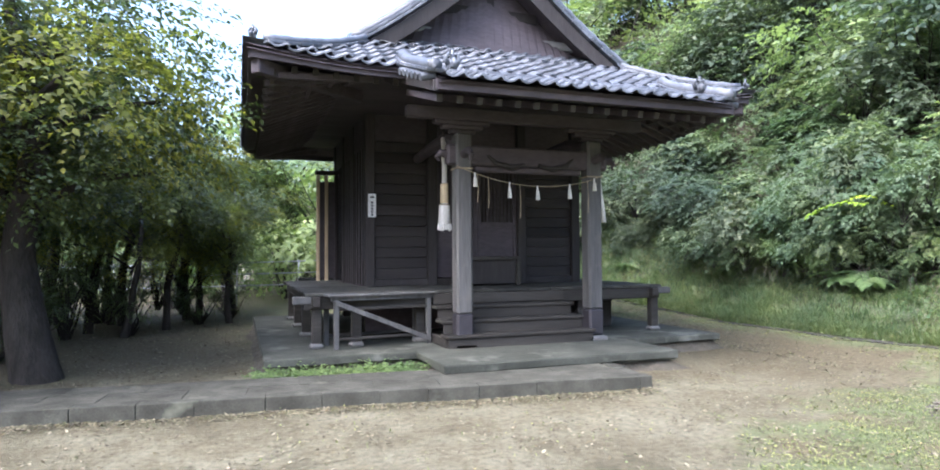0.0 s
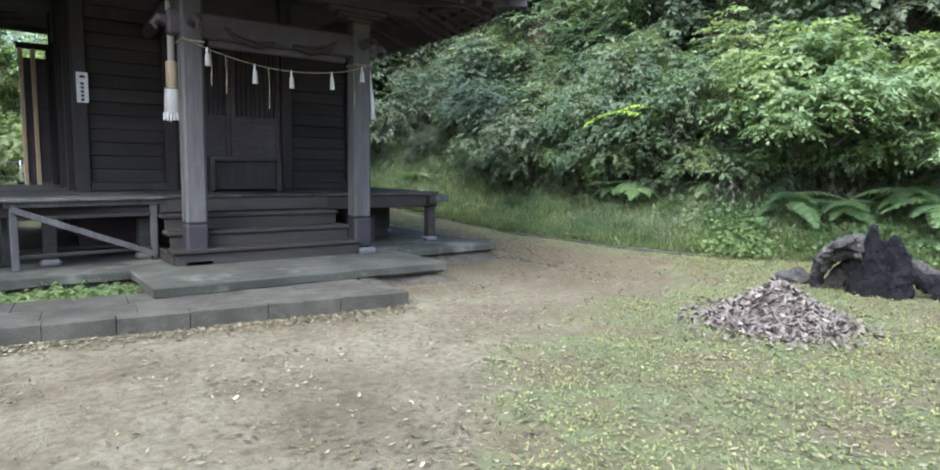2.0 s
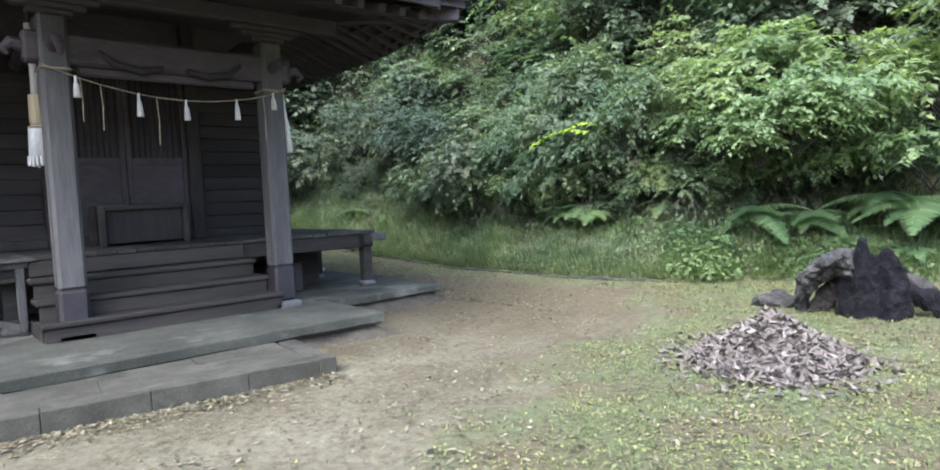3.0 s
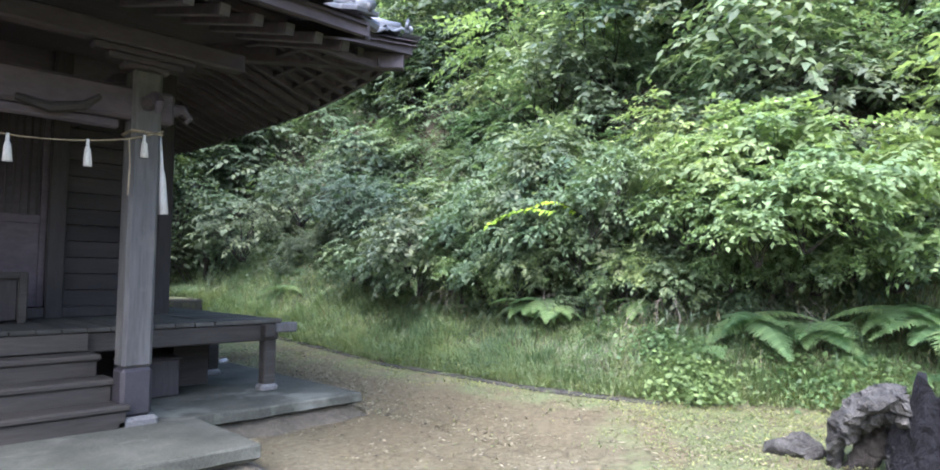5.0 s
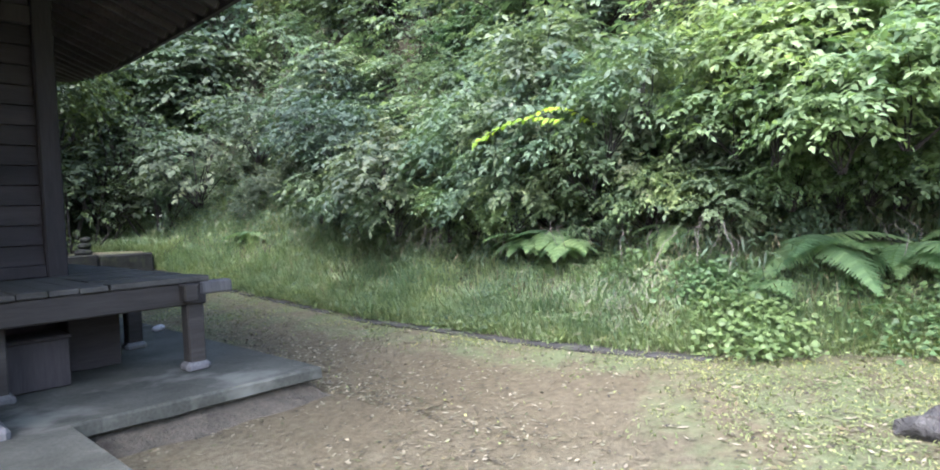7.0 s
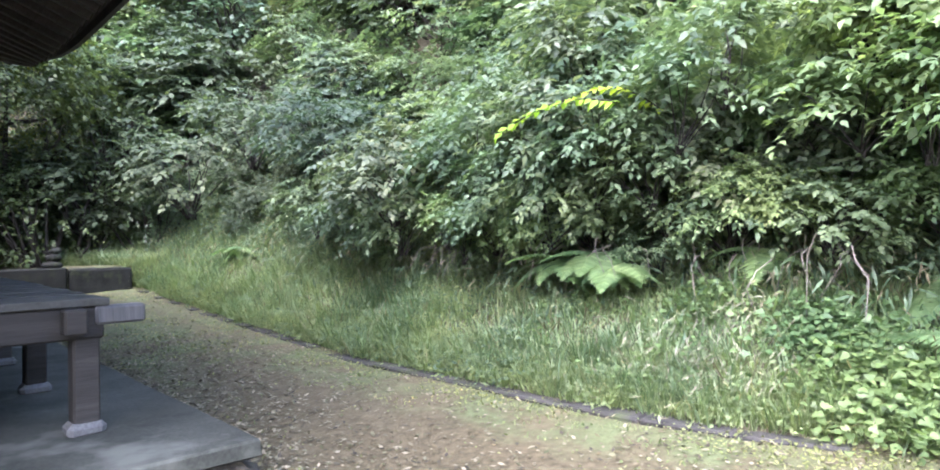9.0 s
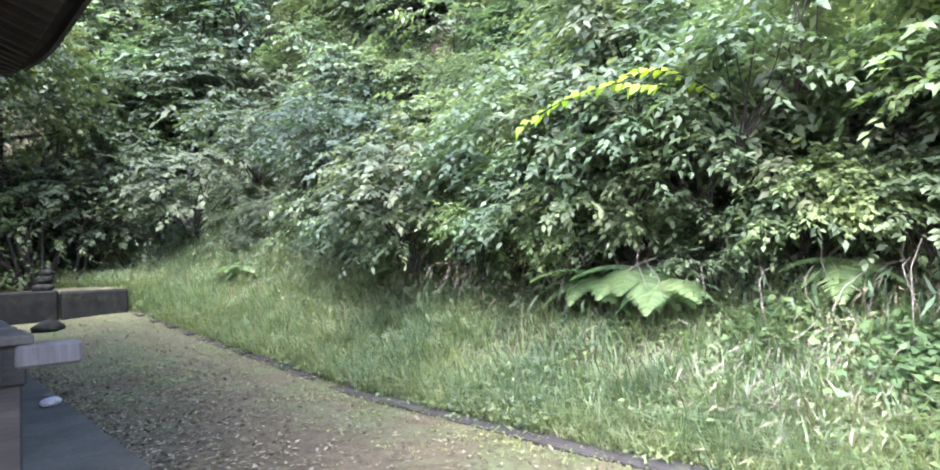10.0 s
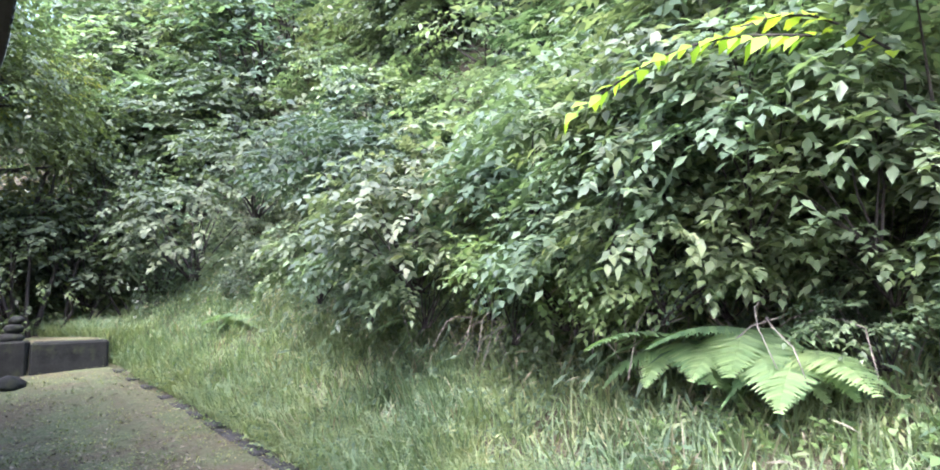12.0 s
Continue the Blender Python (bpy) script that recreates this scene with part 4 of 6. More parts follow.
# pale screens standing on the far end of the veranda
for x in (1.75, 6.72):
    sc = tagged(group_at("veranda_screen", x, 14.2, FLOOR_Z), "narrow timber end screen standing on the veranda", "screen")
    part("panel", Build().box(-0.2, 0.2, -0.02, 0.02, 0.05, 2.2, 0.004), WOOD_DEEP, sc)
    for k in (-0.2, -0.02, 0.2):
        part("stile", Build().box(k - 0.035, k + 0.035, -0.05, 0.05, 0.0, 2.35, 0.008), WOOD_PALE if x < 4 and k < 0.1 else WOOD, sc, "pale timber stile" if x < 4 and k < 0.1 else "")
    part("rail", Build().box(-0.26, 0.26, -0.06, 0.06, 2.35, 2.45, 0.008), WOOD, sc)

# steps
steps = tagged(group_at("wooden_steps"), "four worn grey timber steps up to the veranda", "steps")
SX0, SX1 = 2.72, 5.16
for k in range(3):
    z = SLAB + 0.195 * (k + 1)
    y = VY0 - 0.1 - 0.27 * (2 - k) - 0.17
    part("tread", Build().box(SX0, SX1 - 0.05 * k, y - 0.03, y + 0.33, z - 0.055, z, 0.014).rough(0.004, 3.0, k), WOOD_STEP, steps)
    part("riser", Build().box(SX0 + 0.03, SX1 - 0.05 * k - 0.03, y + 0.0, y + 0.03, z - 0.2 + 0.002, z - 0.058, 0.005), WOOD_STEP, steps)
for x in (SX0 + 0.01, SX1 - 0.18):
    b = Build()
    part("stringer", Build().box(x, x + 0.06, VY0 - 0.7, VY0 + 0.1, SLAB + 0.002, SLAB + 0.14, 0.01), WOOD_STEP, steps)
part("top_riser", Build().box(SX0 + 0.03, SX1 - 0.15, VY0 - 0.06, VY0 - 0.02, SLAB + 0.6, FLOOR_Z - 0.05, 0.006), WOOD_STEP, steps)


# ---- things on and round the hall ----
def offering_box(x, y):
    o = tagged(group_at("offering_box", x, y, FLOOR_Z), "dark wooden offering box on the veranda before the doors", "offering box")
    w, d, h = 0.5, 0.26, 0.52
    part("body", Build().box(-w + 0.04, w - 0.04, -d + 0.02, d - 0.02, 0.03, h - 0.05, 0.01), WOOD, o)
    for sx in (-1, 1):
        for sy in (-1, 1):
            part("corner_post", Build().box(sx * w - 0.04, sx * w + 0.04, sy * d - 0.035, sy * d + 0.035, 0, h, 0.01), WOOD_STEP, o)
    part("rim", Build().box(-w, w, -d - 0.03, -d + 0.03, h - 0.07, h, 0.01).box(-w, w, d - 0.03, d + 0.03, h - 0.07, h, 0.01), WOOD_STEP, o)
    for i in range(9):
        yy = -d + 0.05 + (2 * d - 0.1) * i / 8
        part("slat", Build().box(-w + 0.05, w - 0.05, yy - 0.015, yy + 0.015, h - 0.06, h - 0.02, 0.006), WOOD, o)


offering_box(4.16, 10.6)


def low_table():
    """The braced low table on the apron before the veranda."""
    t = tagged(new("wooden_table"), "long low grey timber table with a diagonal brace", "table")
    t.matrix_basis = pose(1.2, 9.1, SLAB, 0, 0, 8)
    L, D, H = 1.52, 0.62, 0.8
    for i in range(4):
        y = -0.06 + (D + 0.1) * i / 4
        part("top_board", Build().box(-0.1, L + 0.1, y + 0.003, y + (D + 0.1) / 4 - 0.003, H - 0.035, H + random.uniform(-0.004, 0.004), 0.006), WOOD_GREY, t)
    for x in (0.03, L - 0.03):
        for y in (0.03, D - 0.05):
            part("leg", Build().box(x - 0.035, x + 0.035, y - 0.035, y + 0.035, 0, H - 0.1, 0.006), WOOD_GREY, t)
    for y in (0.03, D - 0.05):
        part("apron", Build().box(-0.05, L + 0.05, y - 0.025, y + 0.025, H - 0.1, H - 0.036, 0.006), WOOD_GREY, t)
        part("rail", Build().box(0.065, L - 0.065, y - 0.02, y + 0.02, 0.56, 0.6, 0.005), WOOD_STEP, t)
        part("rail", Build().box(0.065, L - 0.065, y - 0.02, y + 0.02, 0.13, 0.17, 0.005), WOOD_STEP, t)
    d = Vector((L - 0.02, 0, -0.62))
    part("brace", Build().box(-0.012, 0.012, 0, d.length, -0.035, 0.035, 0.005, Matrix.Translation((0.0, -0.02, 0.69)) @ d.to_track_quat("Y", "Z").to_matrix().to_4x4()), WOOD_GREY, t, "pale diagonal brace")


low_table()


def notice():
    s = tagged(group_at("wall_notice", 2.14, BY0 - 0.115, 2.3), "narrow white paper notice with black writing on a pillar", "notice")
    part("sheet", Build().box(-0.072, 0.072, -0.006, 0.006, 0, 0.42, 0.002), WHITE, s)
    part("mark", Build().tube([(-0.03, -0.008, 0.35), (0.0, -0.008, 0.365), (0.035, -0.008, 0.35)], [0.012, 0.02, 0.012], 8), INK, s, "black mark")
    for i in range(5):
        z = 0.28 - i * 0.055
        part("writing", Build().box(-0.022, 0.02, -0.009, -0.006, z - 0.036, z, 0.001), INK, s, "illegible black writing")


notice()


def bell_rope(x, y):
    r = tagged(group_at("bell_rope", x, y, 2.0), "hanging bell rope with a wooden sleeve and white tassel", "bell rope")
    part("rope", Build().tube([(0.0, 0, 0.72), (0.005, 0, 1.0), (-0.01, 0, 1.46)], [0.04, 0.042, 0.042], 10), TASSEL, r, "pale twisted rope", True)
    part("sleeve", Build().tube([(0, 0, 0.42), (0, 0, 0.43), (0, 0, 0.73), (0, 0, 0.74)], [0.04, 0.066, 0.066, 0.04], 14), WOOD_PALE, r, "tan wooden sleeve", True)
    b = Build().tube([(0, 0, 0.42), (0, 0, 0.4), (0, 0, 0.3), (0, 0, 0.06)], [0.06, 0.085, 0.09, 0.1], 16)
    part("tassel", b, TASSEL, r, "white tassel", True)
    for k in range(16):
        a = 2 * math.pi * k / 16
        part("strand", Build().tube([(0.092 * math.cos(a), 0.092 * math.sin(a), 0.1), (0.1 * math.cos(a), 0.1 * math.sin(a), random.uniform(-0.02, 0.02))], [0.018, 0.014], 6), TASSEL, r)
    part("binding", Build().tube([(0, 0, 0.385), (0, 0, 0.41)], [0.09, 0.085], 14), ROPE, r)
    part("hook", Build().tube([(-0.01, 0, 1.45), (-0.01, 0, 1.6)], [0.015, 0.015], 8), WOOD_DEEP, r)


bell_rope(2.93, 9.3)


def sacred_rope():
    r = tagged(new("straw_rope"), "sagging straw rope with white tassels hung between the porch posts", "rope")
    pts, y = [], PY - 0.15
    x0, x1 = PXL - 0.13, PXR + 0.13
    for i in range(25):
        t = i / 24
        z = 2.92 + (2.84 - 2.92) * t - 0.9 * t * (1 - t)
        if t > 0.9:
            z += 0.03 * (t - 0.9) / 0.1
        pts.append((x0 + (x1 - x0) * t, y, z))
    part("rope", Build().tube(pts, [0.0065 if i % 2 else 0.008 for i in range(25)], 7), ROPE, r, "", True)

    def at(t):
        i = min(int(t * 24), 23)
        return Vector(pts[i]).lerp(Vector(pts[i + 1]), t * 24 - i)
    for t, h in ((0.115, 0.14), (0.34, 0.17), (0.53, 0.15), (0.755, 0.16), (0.935, 0.13)):
        p = at(t)
        b = Build().tube([p + Vector((0, 0, 0.01)), p + Vector((0, 0, -0.05)), p + Vector((0.003, 0, -h * 0.55)), p + Vector((0.006, 0, -h - 0.06))], [0.012, 0.014, 0.026, 0.036], 8)
        part("tassel", b, TASSEL, r, "white fibre tassel", True)
    for t, h in ((0.13, 0.42), (0.2, 0.45), (0.41, 0.5), (0.885, 0.5)):
        p = at(t)
        part("strand", Build().tube([p, p + Vector((0.01, -0.01, -h * 0.5)), p + Vector((0.005, 0.0, -h))], [0.005, 0.007, 0.008], 5), ROPE, r, "hanging straw")
    p = Vector((PXR + 0.14, PY - 0.05, 2.84))
    part("tassel", Build().tube([p, p + Vector((0.02, 0, -0.3)), p + Vector((0.03, 0, -0.38)), p + Vector((0.05, 0, -0.72))], [0.01, 0.02, 0.03, 0.045], 8), TASSEL, r, "long pale straw tassel", True)
    part("binding", Build().box(PXL - 0.14, PXL + 0.14, PY - 0.14, PY + 0.14, 2.88, 2.905, 0.01), ROPE, r)
    part("binding", Build().box(PXR - 0.14, PXR + 0.14, PY - 0.14, PY + 0.14, 2.83, 2.855, 0.01), ROPE, r)


sacred_rope()


def lump(r, squash, seed, n=3):
    """An uneven stone: a rounded ball of noise."""
    bm = bmesh.new()
    bmesh.ops.create_icosphere(bm, subdivisions=n, radius=1.0)
    b = Build()
    b.add([(v.co.x * r[0], v.co.y * r[1], v.co.z * r[2]) for v in bm.verts], [[v.index for v in f.verts] for f in bm.faces])
    bm.free()
    return b.rough(squash, 2.2 / max(r), seed)


part("pale_stone", lump((0.085, 0.055, 0.04), 0.02, 3.0), ICE, None, "", True, pose(7.47, 11.9, SLAB + 0.035, 0, 0, 35))
tagged(bpy.data.objects["pale_stone"], "small pale stone lying on the concrete apron", "stone")


def stone_wall_far():
    w = tagged(new("stone_ledge"), "low retaining wall of dark mossy stone blocks", "stone wall")
    w.matrix_basis = pose(9.45, 17.5, 0, 0, 0, 172)
    x = 0.0
    for k in range(7):
        ln = random.uniform(0.9, 1.3)
        part("stone_block", Build().box(x + 0.01, x + ln - 0.01, -0.5, 0, 0.2, 1.0 + random.uniform(-0.02, 0.02), 0.03).rough(0.02, 4, k), DARK_STONE, w)
        x += ln
    c = tagged(group_at("stacked_stones", 8.3, 17.95, 0.98), "three rounded dark stones stacked on the ledge", "stones")
    z = 0.0
    for k, (a, h) in enumerate(((0.16, 0.08), (0.12, 0.075), (0.1, 0.06))):
        part("stone", lump((a, a, h), 0.03, k * 3.1, 2), DARK_STONE, c, "", True, pose(0.02 * k, 0, z + h))
        z += 2 * h - 0.02
    for k, (xx, yy, r) in enumerate(((8.2, 16.9, 0.22), (7.6, 17.0, 0.25))):
        part("fallen_stone", lump((r, r * 0.8, r * 0.5), 0.06, k + 0.5, 2), DARK_STONE, None, "", True, pose(xx, yy, float(height(xx, yy)) + r * 0.2, 0, 0, k * 40))
        tagged(bpy.data.objects["fallen_stone" if k == 0 else "fallen_stone.%03d" % k], "dark stone lying before the ledge", "stone", "stones before the ledge")


stone_wall_far()


EDGING = surface("damp dark concrete", (0.02, 0.019, 0.017), (0.06, 0.056, 0.05), 5.0, 50.0, 0.95, 0.8, stain=((0.05, 0.06, 0.025), 3.0, 0.55))


def drain():
    """The old concrete edging at the foot of the bank."""
    root = tagged(new("edging"), "dark concrete edging along the foot of the bank", "edging", kind="structure")
    y = 6.2
    while y < 17.0:
        x = float(foot_of_bank(y))
        x2 = float(foot_of_bank(y + 0.6))
        d = Vector((x2 - x, 0.6, 0))
        z = float(height(x - 0.1, y))
        part("edging_stone", Build().box(-0.1, 0.09, 0.004, d.length - 0.004, -0.15, 0.03, 0.015, Matrix.Translation((x, y, z)) @ d.to_track_quat("Y", "Z").to_matrix().to_4x4()).rough(0.02, 6, y), EDGING, root)
        y += 0.6


drain()


def smooth_line(pts, rad, k):
    """A rounded line through the points, k steps between two."""
    q = [Vector(p) for p in pts]
    out, rr = [], []
    for i in range(len(q) - 1):
        a, b, c, d = q[max(i - 1, 0)], q[i], q[i + 1], q[min(i + 2, len(q) - 1)]
        for j in range(k):
            t = j / k
            out.append(0.5 * ((2 * b) + (c - a) * t + (2 * a - 5 * b + 4 * c - d) * t * t + (3 * b - a - 3 * c + d) * t ** 3))
            rr.append(rad[i] + (rad[i + 1] - rad[i]) * t)
    return out + [q[-1]], rr + [rad[-1]]


def stump_top(u):
    """Height of the burnt shell across its width: one spike and a lower shoulder."""
    keys = ((-0.40, 0.35), (-0.31, 0.62), (-0.22, 0.68), (-0.18, 0.74), (-0.13, 0.99), (-0.06, 0.95), (0.0, 0.8), (0.05, 0.76), (0.1, 0.88), (0.19, 0.86), (0.3, 0.66), (0.40, 0.4))
    for (a, za), (c, zc) in zip(keys, keys[1:]):
        if u <= c:
            return za + (zc - za) * max(0.0, (u - a) / (c - a))
    return keys[-1][1]


def burnt_stump():
    s = tagged(group_at("tree_stump", 9.0, 3.44, 0.0), "charred black stump with grey decayed roots on the grass", "tree stump")
    s.matrix_basis = pose(9.0, 3.44, 0.0, 0, 0, 12) @ Matrix.Diagonal((0.9, 0.86, 0.9, 1))
    # upright burnt shell, broad and thin, open to the sky along a jagged edge
    n, rings = 72, 22
    v = []
    for j in range(rings):
        t = j / (rings - 1)
        for i in range(n):
            a = 2 * math.pi * i / n
            u = 0.39 * math.cos(a) * (1 - 0.1 * t)
            d = (0.2 - 0.13 * t) * math.sin(a) * (1 + 0.25 * math.sin(5 * a)) + 0.03 * math.sin(u * 23)
            v.append((d - 0.05 * t, -u, -0.05 + t * (stump_top(u) + 0.05)))
    f = [(j * n + i, j * n + (i + 1) % n, (j + 1) * n + (i + 1) % n, (j + 1) * n + i) for j in range(rings - 1) for i in range(n)]
    top = (rings - 1) * n
    f += [(top + i, top + i + 1, top + n - i - 1, top + (n - i) % n) for i in range(n // 2)]
    part("charred_trunk", Build().add(v, f).rough(0.03, 6).rough(0.024, 15, 2.0).rough(0.012, 40, 5.0), CHAR, s, "charred black jagged trunk")
    # grey plates of bark that arch from the shell down to the grass
    for k, (lift, back, r0, cut) in enumerate(((0.02, 0.05, 0.1, 0), (0.07, 0.12, 0.07, 0), (-0.06, 0.0, 0.075, 1), (0.05, -0.06, 0.065, 1))):
        pts = [(back, 0.2, 0.68 + lift), (back, 0.38, 0.67 + lift), (back, 0.55, 0.6 + lift), (back, 0.69, 0.46 + lift), (back, 0.77, 0.24), (back, 0.82, -0.02)]
        pts = pts[: len(pts) - 2 * cut]
        p, rr = smooth_line(pts, [r0, r0 * 1.2, r0 * 1.1, r0, r0 * 0.8, r0 * 0.7][: len(pts)], 7)
        part("bark_plate", Build().tube(p, rr, 14).rough(0.05, 7, k * 1.7).rough(0.03, 18, 3.0 + k).rough(0.012, 45, k), LOG, s, "grey layered decayed bark", at=Matrix.Diagonal((2.3, 1, 1, 1)))
    for name, pts, rad, mat, label in (
            ("root", [(0.1, 0.3, 0.45), (0.14, 0.45, 0.34), (0.12, 0.6, 0.16), (0.1, 0.66, -0.04)], [0.12, 0.12, 0.09, 0.06], BARK, "dark decayed root"),
            ("root", [(0.05, -0.3, 0.4), (0.1, -0.5, 0.3), (0.12, -0.72, 0.14), (0.14, -0.9, -0.02)], [0.1, 0.11, 0.09, 0.05], CHAR, "charred black root"),
            ("root", [(0.15, -0.1, 0.55), (0.35, -0.4, 0.46), (0.5, -0.66, 0.2), (0.5, -0.75, -0.02)], [0.06, 0.07, 0.06, 0.05], LOG, "grey decayed root")):
        p, rr = smooth_line(pts, rad, 7)
        part(name, Build().tube(p, rr, 16).rough(0.06, 6, len(pts) + pts[0][0]).rough(0.035, 15, 3.0).rough(0.012, 40, 1.0), mat, s, label)
    r = part("log", lump((0.13, 0.25, 0.14), 0.07, 4.0).rough(0.03, 18, 2.0), LOG, None, "", False, pose(9.08, 4.42, 0.12, 8, 6, 12))
    tagged(r, "short dark weathered log lying on the grass", "log")


burnt_stump()


def mulch(x, y):
    m = tagged(group_at("mulch_heap", x, y, 0.0), "low heap of brown and grey wood chips on the grass", "wood chips")
    b = Build()
    n, rings = 30, 10
    v = [(0, 0, 0.4)]
    for j in range(1, rings + 1):
        t = j / rings
        for i in range(n):
            a = 2 * math.pi * i / n
            r = 0.77 * t * (1 + 0.12 * math.sin(2 * a + 1))
            v.append((r * math.cos(a), r * math.sin(a), 0.41 * (1 - t) ** 1.2 - 0.03))
    f = [(0, 1 + i, 1 + (i + 1) % n) for i in range(n)]
    for j in range(rings - 1):
        for i in range(n):
            a, c = 1 + j * n + i, 1 + j * n + (i + 1) % n
            f.append((a, a + n, c + n, c))
    b.add(v, f).rough(0.03, 5)
    part("heap", b, CHIP, m, "", True)
    rng = np.random.default_rng(7)
    k = 3800
    a, t = rng.uniform(0, 2 * math.pi, k), np.sqrt(rng.uniform(0, 1.0, k)) * rng.choice([1.0, 1.0, 1.0, 1.35], k)
    r = 0.77 * t * (1 + 0.12 * np.sin(2 * a + 1))
    c = np.stack([r * np.cos(a), r * np.sin(a), np.maximum(0.41 * np.maximum(1 - t, 0) ** 1.2, 0) + rng.uniform(0, 0.03, k)], -1)
    chips = chip_shapes(rng, c, (0.035, 0.12), (0.014, 0.042), 0.5)
    tagged(part("chip_cover", soup("chip_cover", chips, [(0, 1, 2, 3)], CHIP_MIX), CHIP_MIX, m, "loose wood chips"), kind="stuff")


def chip_shapes(rng, c, ln, wd, tilt):
    """Small flat four-cornered flakes at places c, lying at random turns."""
    k = len(c)
    a = rng.uniform(0, 2 * math.pi, k)
    u = np.stack([np.cos(a), np.sin(a), rng.normal(0, tilt, k)], -1)
    w = np.stack([-np.sin(a), np.cos(a), rng.normal(0, tilt, k)], -1)
    l, d = rng.uniform(*ln, k)[:, None], rng.uniform(*wd, k)[:, None]
    return np.stack([c - u * l / 2, c + w * d / 2, c + u * l / 2, c - w * d / 2], 1)


def island_mix(name, colours, rough=0.85):
    m, n, l, p = node_material(name)
    geo = n.new("ShaderNodeNewGeometry")
    r = ramp(n, [(i / (len(colours) - 1), c) for i, c in enumerate(colours)])
    l.new(geo.outputs["Random Per Island"], r.inputs[0])
    t = noise_tex(n, l, 30.0)
    rt = ramp(n, [(0.3, (0.7, 0.7, 0.7)), (0.7, (1.2, 1.2, 1.2))])
    l.new(t.outputs["Fac"], rt.inputs[0])
    l.new(mixer(n, l, "MULTIPLY", 0.7, r.outputs[0], rt.outputs[0]), p.inputs["Base Color"])
    p.inputs["Roughness"].default_value = rough
    return m


CHIP_MIX = island_mix("chip mix", [(0.05, 0.042, 0.034), (0.11, 0.094, 0.075), (0.22, 0.196, 0.165), (0.085, 0.064, 0.046)])
LITTER_MIX = island_mix("dead leaf mix", [(0.03, 0.024, 0.014), (0.06, 0.049, 0.026), (0.1, 0.083, 0.042), (0.27, 0.235, 0.155), (0.06, 0.066, 0.022), (0.12, 0.093, 0.042)])
mulch(7.2, 3.66)


def metal_pole(x, y):
    p = tagged(group_at("metal_pole", x, y, 0.05), "tall thin blue-grey metal pole with clamps", "pole")
    part("shaft", Build().tube([(0, 0, -0.1), (0, 0, 4.6)], [0.05, 0.05], 14), POLE, p, "", True)
    for z in (0.3, 0.36, 1.08, 1.13):
        part("clamp", Build().tube([(0, 0, z), (0, 0, z + 0.025)], [0.06, 0.06], 14), PIPE, p, "bright clamp band", True)


metal_pole(10.28, 2.9)


def pipe_fence():
    f = tagged(new("pipe_fence"), "white pipe railing at the edge of the grounds", "fence")
    x0, y0, x1, y1 = -9.0, 24.0, 3.4, 19.2
    for i in range(8):
        t = i / 7
        part("post", Build().tube([(x0 + (x1 - x0) * t, y0 + (y1 - y0) * t, 0.1), (x0 + (x1 - x0) * t, y0 + (y1 - y0) * t, 1.25 + 0.3 * t)], [0.024, 0.024], 8), PIPE, f, "", True)
    for z in (0.5, 0.85, 1.2):
        part("rail", Build().tube([(x0, y0, z), (x1, y1, z + 0.3)], [0.019, 0.019], 8), PIPE, f, "", True)


pipe_fence()


# ---- plants ----
LEAF_FACES = [(0, 1, 2), (0, 2, 3), (1, 4, 2), (2, 4, 3)]
LEAF_SHAPE = np.array([(0, 0, 0), (0.42, 0.29, 0.06), (0.45, 0, 0), (0.42, -0.29, 0.06), (1.0, 0, -0.13)])
SIMPLE_FACES = [(0, 1, 2, 3)]
SIMPLE_SHAPE = np.array([(0, 0, 0), (0.45, 0.27, 0.03), (1.0, 0, -0.08), (0.45, -0.27, 0.03)])


def unit(a):
    return a / np.maximum(np.linalg.norm(a, axis=-1, keepdims=True), 1e-9)


def leaf_array(origin, way, up, size, width=1.0, shape=LEAF_SHAPE):
    """Leaves at the origins, pointing along way, their faces towards up."""
    w = unit(way)
    s = unit(np.cross(up, w))
    n = np.cross(w, s)
    sh = shape[None] * size[:, None, None]
    return origin[:, None] + sh[..., :1] * w[:, None] + sh[..., 1:2] * width * s[:, None] + sh[..., 2:] * n[:, None]


